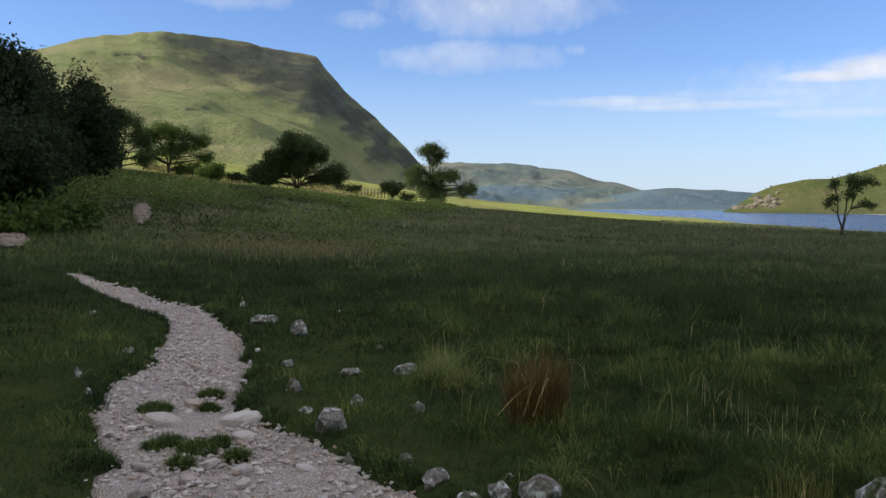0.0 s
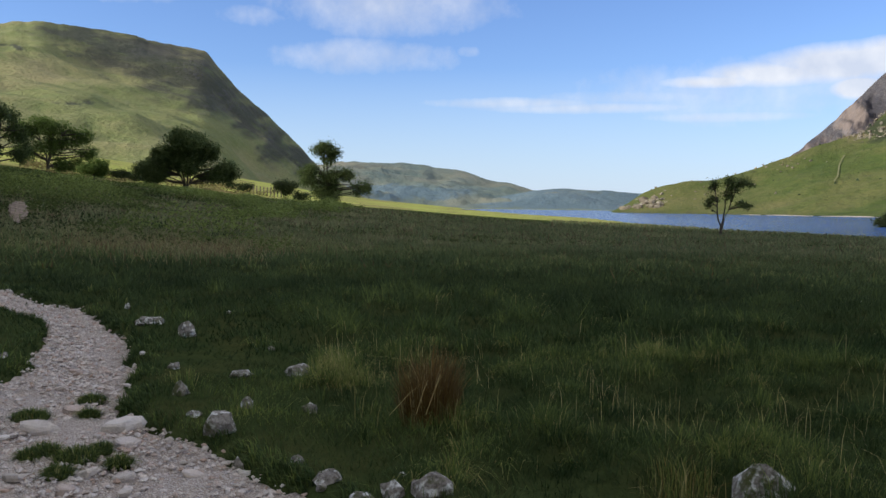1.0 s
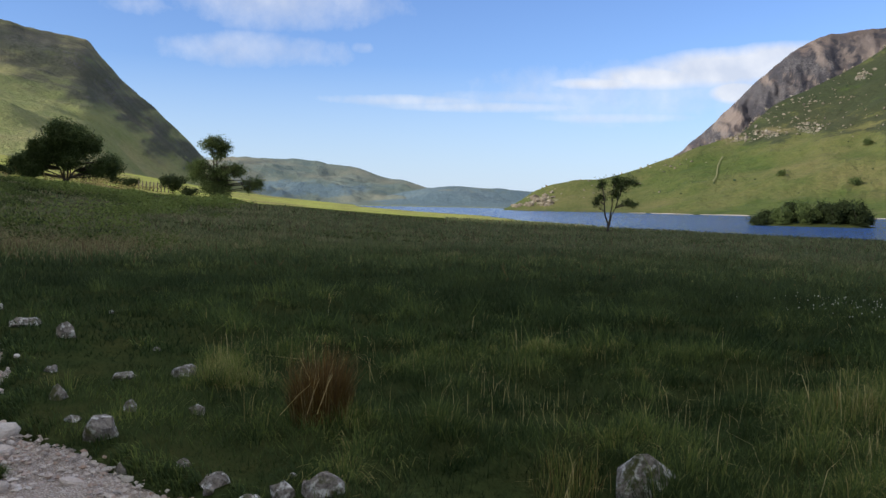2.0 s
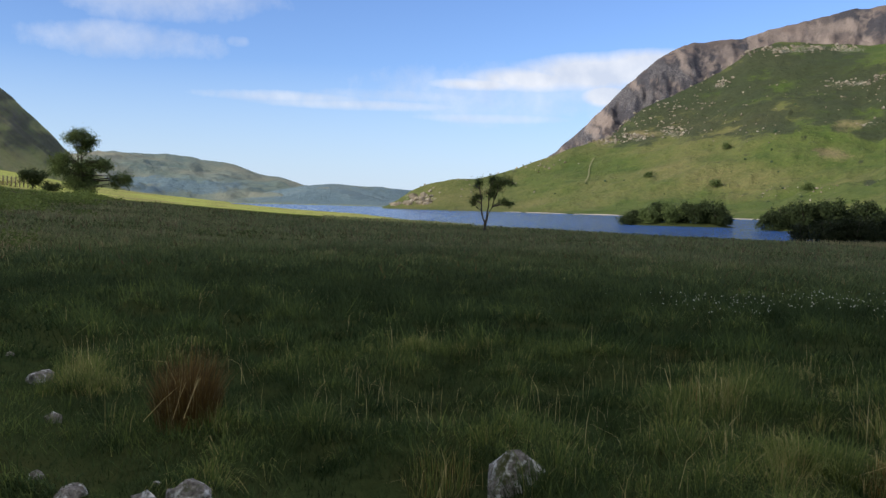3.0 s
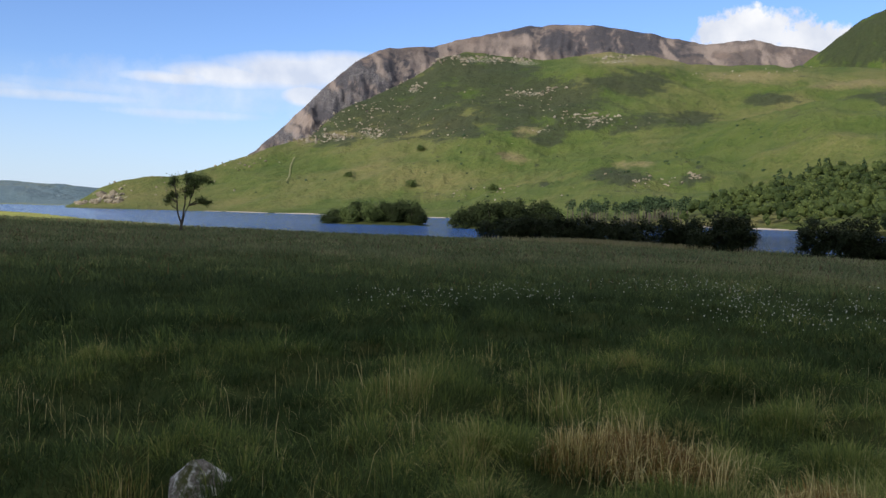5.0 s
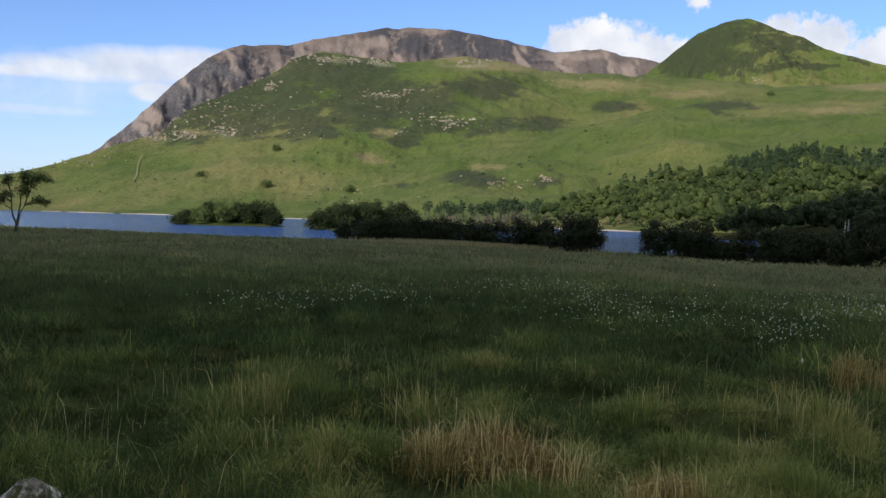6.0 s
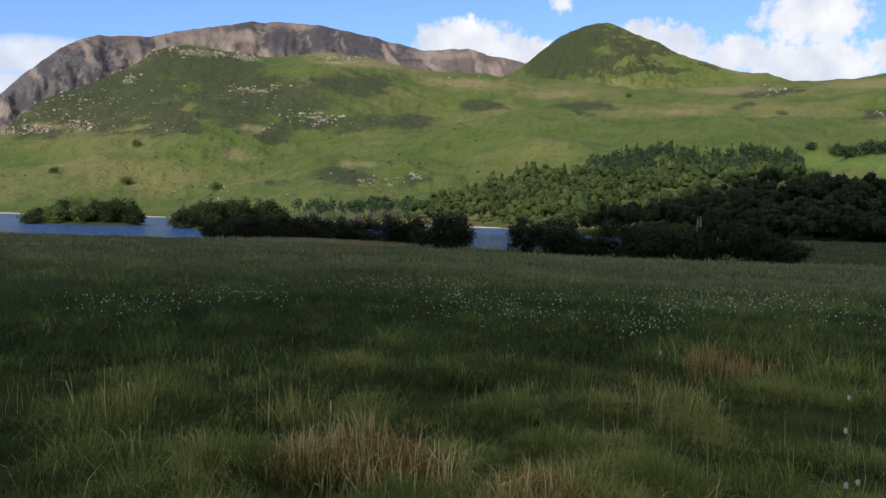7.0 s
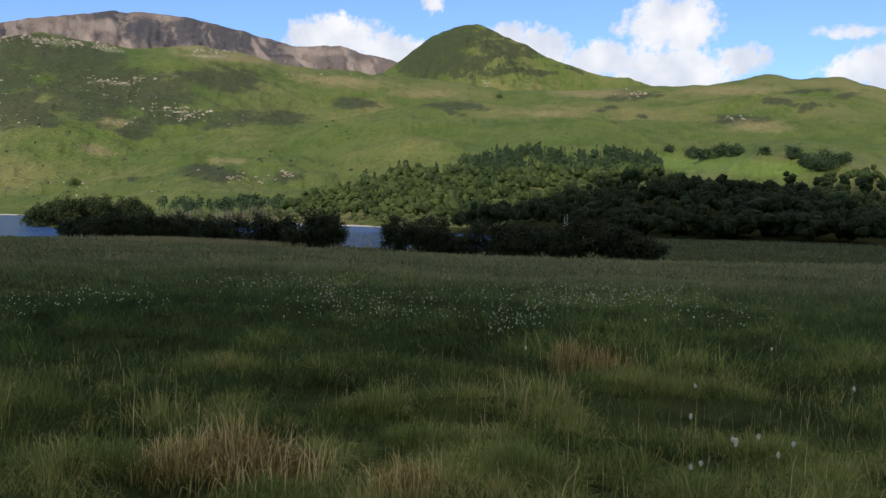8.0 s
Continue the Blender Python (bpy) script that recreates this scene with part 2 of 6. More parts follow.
n, done, _ = material("grass_blade", 0.8, 0.08)
tint = n.attr("tint").outputs["Fac"]
blade_col = n.ramp(tint, [(0.0, (0.022, 0.043, 0.015)), (0.33, (0.088, 0.13, 0.042)), (0.54, (0.235, 0.285, 0.072)), (0.75, (0.5, 0.42, 0.17)), (0.86, (0.33, 0.2, 0.06)), (0.95, (0.105, 0.068, 0.032)), (1.0, (0.86, 0.7, 0.33))])
grey_col = n.ramp(tint, [(0.0, (0.045, 0.058, 0.036)), (0.3, (0.11, 0.138, 0.075)), (0.54, (0.215, 0.235, 0.13)), (0.75, (0.32, 0.29, 0.19)), (0.93, (0.15, 0.12, 0.08))])
blade_col = n.mix(n.math("MULTIPLY", n.attr("greying").outputs["Fac"], 0.75), blade_col, grey_col)  # air light over the far grass, painted in as a greyer colour
GRASS = lets_light_through(n, done(blade_col), blade_col)
n, done, _ = material("cotton_tuft", 0.9)
COTTON = done(n.ramp(n.noise(60.0, 3, 0.6, n.where()), [(0.3, (0.78, 0.74, 0.62)), (0.7, (0.9, 0.87, 0.76))]))


# ---- mesh helpers ----
def lattice(ix, iy, iz, seed):
    h = (ix.astype(np.int64) * 374761393 + iy.astype(np.int64) * 668265263 + iz.astype(np.int64) * 2147483647 + seed * 974634777) & 0xFFFFFFFF
    h = ((h ^ (h >> 13)) * 1274126177) & 0xFFFFFFFF
    return ((h ^ (h >> 16)) & 0xFFFF) / 65535.0


def smooth_noise(x, y, seed=0):
    x, y = np.broadcast_arrays(np.asarray(x, float), np.asarray(y, float))
    ix, iy = np.floor(x), np.floor(y)
    fx, fy = x - ix, y - iy
    fx, fy = fx * fx * (3 - 2 * fx), fy * fy * (3 - 2 * fy)
    zero = np.zeros_like(ix)
    a, b = lattice(ix, iy, zero, seed), lattice(ix + 1, iy, zero, seed)
    c, d = lattice(ix, iy + 1, zero, seed), lattice(ix + 1, iy + 1, zero, seed)
    return (a + (b - a) * fx) * (1 - fy) + (c + (d - c) * fx) * fy


def fbm(x, y, octaves=4, seed=0, gain=0.5):
    """Layered noise about zero, roughly -1 to 1."""
    total, amp, norm = 0.0, 1.0, 0.0
    for k in range(octaves):
        total = total + amp * (smooth_noise(x * 2**k + 17.3 * k, y * 2**k - 9.1 * k, seed + k) - 0.5) * 2
        norm += amp
        amp *= gain
    return total / norm


def mesh_from(name, verts, faces, mats, attrs=None, smooth=False):
    """A mesh from arrays; faces is an (n, 3) or (n, 4) array."""
    me = bpy.data.meshes.new(name)
    verts, faces = np.asarray(verts, np.float32), np.asarray(faces, np.int32)
    me.vertices.add(len(verts))
    me.vertices.foreach_set("co", verts.ravel())
    k = faces.shape[1]
    me.loops.add(faces.size)
    me.loops.foreach_set("vertex_index", faces.ravel())
    me.polygons.add(len(faces))
    me.polygons.foreach_set("loop_start", np.arange(0, faces.size, k, dtype=np.int32))
    me.polygons.foreach_set("use_smooth", np.full(len(faces), smooth))
    for m in mats if isinstance(mats, (list, tuple)) else [mats]:
        me.materials.append(m)
    for key, values in (attrs or {}).items():
        me.attributes.new(key, "FLOAT", "POINT").data.foreach_set("value", np.asarray(values, np.float32))
    me.update(calc_edges=True)
    me.validate()
    return me


def grid_faces(rows, cols):
    i = np.arange((rows - 1) * cols).reshape(rows - 1, cols)[:, :-1].ravel()
    return np.stack([i, i + 1, i + cols + 1, i + cols], 1)


def part(name, me, parent, label=""):
    ob = new(name, me)
    ob.parent = parent
    return tagged(ob, label) if label else ob


def polar(az_deg, r):
    a = np.radians(az_deg)
    return np.sin(a) * r, np.cos(a) * r


# ---- the lie of the land ----
LEFT_EDGE = np.array([(-2.6, -9.0), (-1.1, -3.0), (-0.9, 0.6), (-1.35, 3.0), (-1.78, 4.44), (-1.92, 4.73), (-2.04, 5.16), (-2.38, 6.03), (-2.52, 6.55), (-2.77, 7.26), (-2.73, 8.01), (-2.95, 9.06), (-3.21, 10.07), (-3.57, 10.98), (-3.96, 11.38), (-4.48, 11.87), (-4.99, 12.81), (-5.68, 13.88), (-6.42, 14.98), (-7.4, 16.4)])
RIGHT_EDGE = np.array([(-0.2, -9.0), (1.3, -3.0), (1.35, 0.6), (0.75, 3.3), (-0.23, 4.67), (-0.46, 4.99), (-0.80, 5.48), (-1.12, 5.88), (-1.34, 6.15), (-1.47, 6.55), (-1.65, 7.46), (-1.94, 8.67), (-2.46, 10.22), (-2.88, 11.21), (-3.39, 12.00), (-4.04, 12.55), (-4.83, 13.64), (-5.36, 14.48), (-6.49, 15.72), (-7.0, 16.4)])


def path_span(y):
    """Left and right rims of the path at the distance y ahead."""
    return np.interp(y, LEFT_EDGE[:, 1], LEFT_EDGE[:, 0]), np.interp(y, RIGHT_EDGE[:, 1], RIGHT_EDGE[:, 0])


def off_path(x, y):
    """How far outside the path a point lies, in metres; negative within it."""
    lo, hi = path_span(y)
    wob = 0.2 * fbm(x / 0.5, y / 0.5, 3, 33, 0.6)
    return np.maximum(lo - x, x - hi) - 0.045 + wob + np.where((y < -9) | (y > 16.3), 5, 0)


LAKE_Z = -2.5
SHORE_AZ = (6, 10, 14, 19, 25, 30, 35, 40, 45, 55, 63, 72, 80)
NEAR_R = (900, 420, 280, 160, 124, 115, 107, 104, 111, 111, 105, 104, 120)
FAR_R = (2300, 2300, 2300, 2200, 900, 780, 730, 690, 600, 470, 400, 330, 260)


def land_z(x, y):
    """The height of the ground."""
    x, y = np.broadcast_arrays(np.asarray(x, float), np.asarray(y, float))
    r, a = np.hypot(x, y), np.degrees(np.arctan2(x, y))
    at90 = np.interp(a, (-180, -120, -60, -25, -20, -15, -10, -5, 0, 8, 15, 25, 40, 55, 70, 85, 110, 180), (12, 20, 12, 5.0, 4.4, 3.5, 2.6, 1.8, 1.25, 0.3, -0.4, -1.0, -1.3, -1.75, -2.15, -2.1, -1.0, 12))
    k = np.clip(r / 90, 0, 3)
    z = at90 * np.where(k < 1, k**1.9, 1 + 0.55 * (k - 1))
    hollow = np.clip((a - 58) / 10, 0, 1) * np.clip((112 - a) / 10, 0, 1) * np.clip((r - 14) / 26, 0, 1)
    z = z + at90 * hollow * np.where(k < 1, k**1.15 - k**1.9, 0)
    z = z + np.interp(a, (-40, -15, -10, -5, 0, 4, 8, 12), (0.05, 0.042, 0.036, 0.028, 0.012, 0.007, 0.003, 0.0)) * np.clip(r - 98, 0, 170)
    floor_low = np.where((a > 8) & (a < 110), -2.12, -50)
    z = np.maximum(z, floor_low)
    # hummocks, small and close where the turf is rough
    beside = off_path(x, y)
    rough = np.clip((r - 2.8) / 1.2, 0, 1) * np.clip(1.7 - r / 13, 0, 1) * np.clip((beside - 0.1) / 0.8, 0, 1) * np.clip((a + 6) / 10, 0.4, 1)
    z = z + 0.17 * rough * fbm(x / 0.6, y / 0.6, 3, 81)
    calm = np.clip((r - 3) / 8, 0, 1)
    z = z + calm * (0.10 * fbm(x / 2.2, y / 2.2, 3, 5) + 0.22 * fbm(x / 14, y / 14, 2, 9)) * np.clip(1.4 - r / 120, 0.35, 1)
    far = np.clip((r - 230) / 150, 0, 1)
    z = z * (1 - far) + far * np.where(a < 8, np.minimum(z, 16 + 0 * r), -1.9)
    wob = 6 * fbm(x / 30, y / 30, 3, 21)
    near_r, far_r = np.interp(a, SHORE_AZ, NEAR_R), np.interp(a, SHORE_AZ, FAR_R)
    inside = np.minimum(np.clip((r - near_r + wob * r / 300) / 3.0, 0, 1), np.clip((far_r - r) / 8.0, 0, 1)) * np.clip((a - 6) / 1.5, 0, 1) * np.clip((71 - a) / 1.5, 0, 1)
    z = z * (1 - inside) + (-4.5) * inside
    # two small islands
    for ia, ir, wide, deep in ((36.8, 262, 17, 9), (45.6, 232, 15, 9)):
        ix, iy = polar(ia, ir)
        ca, sa = math.cos(radians(ia)), math.sin(radians(ia))
        p, q = (x - ix) * ca - (y - iy) * sa, (x - ix) * sa + (y - iy) * ca
        z = np.maximum(z, -1.7 - 2.0 * np.maximum((p / wide) ** 2 + (q / deep) ** 2 - 0.6, 0) - 3 * (inside <= 0) * (r > 400))
    return z - 0.10 * np.clip(0.5 - beside / 0.16, 0, 1)


def ground_sheet():
    az_list = np.concatenate([np.arange(-180, -34, 2.0), np.arange(-34, 100, 0.5), np.linspace(100, 180, 41)])
    rad = np.concatenate([[0.0], np.geomspace(0.8, 60, 95), np.geomspace(61.2, 420, 80), np.geomspace(440, 4900, 30)])
    aa, rr = np.meshgrid(az_list, rad)
    x, y = polar(aa, rr)
    z = land_z(x, y)
    # ragged line where meadow turns to pasture, painted paler for the sun on it
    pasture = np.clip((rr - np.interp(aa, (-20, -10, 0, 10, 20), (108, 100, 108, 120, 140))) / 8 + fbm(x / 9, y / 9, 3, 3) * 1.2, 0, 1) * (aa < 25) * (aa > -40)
    bracken = np.clip((-1 - aa + 6 * fbm(x / 8, y / 8, 3, 14)) / 5, 0, 1) * np.clip((rr - 22) / 8, 0, 1) * (1 - pasture)
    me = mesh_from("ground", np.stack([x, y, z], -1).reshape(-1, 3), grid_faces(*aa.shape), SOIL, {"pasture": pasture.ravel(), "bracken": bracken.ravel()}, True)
    return tagged(new("ground", me), "dark rough meadow grass running down to the lake", "ground", kind="structure")


ground_sheet()


def lake():
    az_list = np.arange(5, 73, 1.0)
    rad = np.geomspace(95, 2700, 60)
    aa, rr = np.meshgrid(az_list, rad)
    x, y = polar(aa, rr)
    me = mesh_from("water", np.stack([x, y, 0 * x + LAKE_Z], -1).reshape(-1, 3), grid_faces(*aa.shape), WATER, None, True)
    return tagged(new("water", me), "rippled blue lake water below the fells", "lake", kind="structure")


lake()


def far_beach():
    """The low pale bank of stones along the far shore."""
    az_list = np.arange(23, 70, 0.25)
    lift = np.array([-0.4, 0.3, 0.7, 0.1])
    shift = np.array([-7.0, -1.0, 3.0, 9.0])
    aa, kk = np.meshgrid(az_list, np.arange(4), indexing="ij")
    rr = np.interp(aa, SHORE_AZ, FAR_R) + shift[kk] + 3 * fbm(aa / 1.5, 0 * aa, 3, 44)
    x, y = polar(aa, rr)
    z = LAKE_Z + lift[kk] * (0.55 + 0.6 * fbm(aa / 2.0, 0 * aa + 3, 3, 45))
    me = mesh_from("shore_bank", np.stack([x, y, z], -1).reshape(-1, 3), grid_faces(*aa.shape), GRAVEL, None, True)
    return tagged(new("shore_bank", me), "low pale stony bank along the far lake shore", "shore", kind="structure")


far_beach()

# ---- hills ----
HILLS = {}


def spots(aa, ee, blobs):
    """Soft ellipses (azimuth, elevation, half width, half height) with ragged rims: 1 inside, 0 outside."""
    total = np.zeros_like(aa)
    for a, e, wa, we in blobs:
        d = ((aa - a) / wa) ** 2 + ((ee - e) / we) ** 2
        total = np.maximum(total, np.clip(1.1 - 0.6 * d, 0, 1.0))
    return total


def strips(a0, a1, e0, e1, many, wide, tall, seed):
    """Many small level patches, strewn over part of a hillside."""
    rng = np.random.default_rng(seed)
    return tuple((rng.uniform(a0, a1), rng.uniform(e0, e1), wide * rng.uniform(0.4, 1.3), tall * rng.uniform(0.5, 1.4)) for _ in range(many))


def hill(name, label, az_keys, el_keys, crest_keys, foot_keys, mat, step=0.15, rows=110, shape=1.25, relief=0.03, foot_z=-2.6, heath_shade=(), rock=(), lush=(), seed=0, gully=0.0, crag=0.0, streak=0.0, tan=(), ragged=1.0, ease_over=9, grit=0.0):
    """A hill whose crest runs across the azimuths given, at those elevations (degrees) and distances, with its front slope
    falling to the foot and a back slope behind."""
    az_list = np.arange(az_keys[0], az_keys[-1] + step / 2, step)
    ease = np.convolve(np.pad(np.interp(az_list, az_keys, el_keys), ease_over // 2, mode="edge"), np.ones(ease_over) / ease_over, "valid")
    wide = max(3, int(3.0 / step) | 1)
    even = np.hanning(wide + 2)[1:-1]
    even /= even.sum()
    crest, foot = (np.convolve(np.pad(np.interp(az_list, az_keys, q), wide // 2, mode="edge"), even, "valid") for q in (crest_keys, foot_keys))
    ease = ease + 0.1 * fbm(az_list / 0.8, 0 * az_list + seed, 3, seed + 40) * np.clip(ease / 4, 0.3, 1)
    top = EYE + crest * np.tan(np.radians(ease))
    broad = np.hanning(int(5.0 / step) | 1)
    broad_top = np.convolve(np.pad(top, len(broad) // 2, mode="edge"), broad / broad.sum(), "valid")
    u = np.concatenate([np.linspace(0, 1, rows) ** 0.85, [1.06, 1.15, 1.3, 1.5]])
    uu, aa = np.meshgrid(u, az_list, indexing="ij")
    cc, ff, tt = crest[None, :], foot[None, :], top[None, :]
    front = np.clip(uu, 0, 1)
    rr = ff + (cc - ff) * uu
    x, y = polar(aa, rr)
    size = (cc - ff)
    prof = front**shape
    prof = prof + crag * (np.clip((front - 0.55) / 0.2, 0, 1) * 0.5 - front * 0.5) * front * (1 - front)
    tt = broad_top[None, :] + (tt - broad_top[None, :]) * front**3  # the skyline's small dips don't run down the slope
    z = foot_z + (tt - foot_z) * prof
    env = np.clip(front * 5, 0, 1) * np.clip((1 - front) * 5, 0.08, 1)
    scale = float(size.mean())
    bumps = fbm(x / (scale * 0.22), y / (scale * 0.22), 5, seed, 0.55)
    z = z + relief * np.minimum(size, scale) * bumps * env
    if grit:
        z = z + grit * np.minimum(size, scale) * fbm(aa / 0.5, rr / (scale * 0.05), 4, seed + 5, 0.65) * env
    if gully:
        ridges = np.abs(fbm(aa / 1.7 + 0.5 * bumps, rr / (size * 1.2), 4, seed + 9, 0.6))
        z = z - gully * size * (0.35 - np.clip(ridges, 0, 0.35)) * env
    back = np.clip(uu - 1, 0, 1) / 0.5
    z = np.where(uu > 1, top[None, :] - (top[None, :] - foot_z) * np.clip(back, 0, 1) ** 1.2, z)
    ee = np.degrees(np.arctan2(z - EYE, rr))
    ragged_a, ragged_e = aa + 2.4 * ragged * fbm(aa / 1.6, ee / 0.5, 4, seed + 60, 0.65), ee + 0.6 * ragged * fbm(aa / 1.6, ee / 0.5, 4, seed + 70, 0.65)
    attrs = {"heath_shade": spots(ragged_a, ragged_e, heath_shade).ravel(), "rock": spots(ragged_a, ragged_e, rock).ravel(),
             "lush": spots(ragged_a, ragged_e, lush).ravel(), "streak": np.maximum(0.6 * spots(ragged_a, ragged_e, tan), np.clip(streak, 0, 1) * 3 * np.clip(fbm(aa / 0.75 + 1.6 * bumps + 0.5 * ee, ee / 1.6, 4, seed + 80, 0.6) - 0.12, 0, 0.3)).ravel()}
    me = mesh_from(name, np.stack([x, y, z], -1).reshape(-1, 3), grid_faces(*aa.shape), mat, attrs, True)
    HILLS[name] = (az_list, rr[:rows], z[:rows], ee[:rows])
    return tagged(new(name, me), label, "hill", kind="structure")


def on_hill(name, a, e):
    """The place on a hill's front slope at that azimuth and elevation, as seen from the path."""
    az_list, rr, z, ee = HILLS[name]
    j = int(np.clip(np.searchsorted(az_list, a), 0, len(az_list) - 1))
    i = int(np.argmax(ee[:, j] >= e)) if (ee[:, j] >= e).any() else len(rr) - 1
    x, y = polar(a, rr[i, j])
    return float(x), float(y), float(z[i, j])


hill("hill_west", "rounded grassy fell above the lake, its craggy shoulder painted dark with shade",
     (-50, -35, -27, -25.2, -22.9, -21.3, -17.9, -15.9, -12.9, -10.5, -8.3, -7.5, -6.1, -4.6, -3.1, -0.9, 3), (4, 6.5, 8.4, 8.9, 9.72, 10.1, 10.55, 10.47, 10.29, 9.78, 9.5, 8.45, 7.08, 5.84, 4.38, 2.04, -0.3),
     (1400, 1370, 1350, 1350, 1340, 1340, 1350, 1370, 1420, 1460, 1490, 1520, 1550, 1580, 1600, 1640, 1700), (260,) * 7 + (265, 270, 275, 285, 300, 330, 370, 420, 520, 700), FELL_WEST, 0.15, 100, 1.45, 0.035, 2.0,
     # big ellipses paint the right shoulder's shade over the grass; last two are heather
     heath_shade=((-15.8, 10.1, 2.6, 0.8), (-12.8, 9.2, 3.4, 1.5), (-10.2, 8.2, 2.8, 1.7), (-7.8, 7.0, 2.2, 1.7), (-5.7, 5.6, 1.7, 1.5), (-3.8, 3.9, 1.5, 1.5), (-2.2, 2.8, 1.2, 1.0), (-15.6, 6.0, 0.8, 0.12), (-19.5, 9.0, 0.7, 0.1)), rock=((-11.5, 9.2, 2.2, 0.7), (-9, 8.3, 2.0, 1.1), (-6.6, 6.6, 1.6, 1.3), (-4.4, 4.6, 1.1, 1.2), (-16, 8.6, 0.6, 0.25)), seed=3, ragged=0.8, ease_over=3)
hill("hill_far", "distant fells at the head of the lake, coloured blue-green by haze",
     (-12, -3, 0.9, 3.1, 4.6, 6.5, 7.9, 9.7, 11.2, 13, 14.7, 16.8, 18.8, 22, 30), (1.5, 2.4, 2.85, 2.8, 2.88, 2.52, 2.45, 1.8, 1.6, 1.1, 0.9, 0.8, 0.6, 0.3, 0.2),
     (4300,) * 15, (2650,) * 15, FELL_HAZED, 0.1, 60, 1.2, 0.045, heath_shade=((4, 1.0, 5, 0.4),), seed=11)
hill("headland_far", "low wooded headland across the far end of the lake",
     (7, 9.7, 11.5, 13, 14.7, 16.8, 18.8, 21, 25), (-0.1, 0.45, 0.9, 1.15, 1.3, 1.2, 1.03, 0.8, 0.4), (3300,) * 9, (2500,) * 9, FELL_HAZED, 0.1, 40, 0.9, 0.03, heath_shade=((14, 0.6, 7, 0.8), (18, 0.5, 5, 0.8)), seed=17)
hill("hill_brown", "bare brown mountain ridge scored by scree gullies",
     (24, 27, 29.1, 30.9, 33.1, 35.3, 36.7, 38.2, 40.4, 42.6, 44.4, 46.2, 48.6, 51.1, 53.5, 55.5, 57.8, 60.3, 62.9, 66, 72), (0.5, 2.2, 3.78, 5.4, 7.68, 9.52, 10.4, 10.56, 10.7, 11.3, 11.65, 11.98, 12.14, 12.07, 11.68, 11.17, 10.8, 11.0, 10.37, 9.6, 8),
     (1750, 1800, 1850, 1900, 1980, 2050, 2100, 2150, 2250, 2350, 2400, 2450) + (2500,) * 9, (1050, 1050, 1100, 1150, 1200, 1300, 1400, 1450) + (1600,) * 13, FELL_BROWN, 0.1, 80, 1.1, 0.03,
     heath_shade=((49.2, 11.06, 2.0, 0.8), (51.1, 11.64, 1.1, 1.1), (53.1, 11.0, 2.2, 0.9), (56.5, 10.5, 1.2, 0.5), (46.5, 11.7, 1.0, 0.4), (35.9, 8.3, 1.6, 1.5), (33.5, 6.6, 1.8, 1.5), (37.8, 9.3, 1.4, 0.9), (40.6, 10.2, 0.7, 0.7), (31, 4.6, 1.5, 1.2)), rock=((34, 7.0, 3.0, 1.2), (36.5, 8.8, 2.0, 0.8), (31, 4.8, 1.6, 1)), seed=23, gully=0.055, crag=0.3, streak=1.1, ragged=0.7, ease_over=5, grit=0.02,
     tan=((38.2, 9.5, 0.25, 0.9), (39.3, 9.75, 0.3, 0.9), (36.1, 7.85, 0.25, 0.8), (47.2, 11.2, 0.25, 0.7), (45, 11.0, 1.5, 0.4), (36.8, 10, 0.25, 0.6), (42.5, 10.6, 1.2, 0.5), (58.5, 10.6, 2.5, 0.3)))
hill("hill_peak", "steep green peak with dark bracken bands",
     (60, 62.5, 63.3, 64.4, 65.45, 66.4, 67.4, 68.6, 69.4, 69.9, 70.9, 72.6, 73.9, 75.9, 77.4, 79.3, 81, 83, 88), (6, 8.5, 9.4, 10.25, 11.06, 11.7, 12.15, 12.5, 12.62, 12.5, 12.05, 11.4, 10.7, 9.98, 9.5, 9.2, 8.6, 7, 5), (2000,) * 19, (1500,) * 19, FELL_GREEN, 0.1, 110, 1.0, 0.13,
     heath_shade=((66.4, 10.5, 2.9, 1.7), (68.4, 11.5, 1.6, 0.8), (71.5, 10.8, 1.8, 0.5)) + strips(63.5, 72.5, 9.2, 12.3, 70, 0.8, 0.16, 71) + strips(68, 78.5, 9.2, 12.4, 46, 0.8, 0.16, 76), rock=((69.5, 8.9, 0.5, 0.3),), seed=31, gully=0.05, ragged=0.9, ease_over=5, grit=0.02)
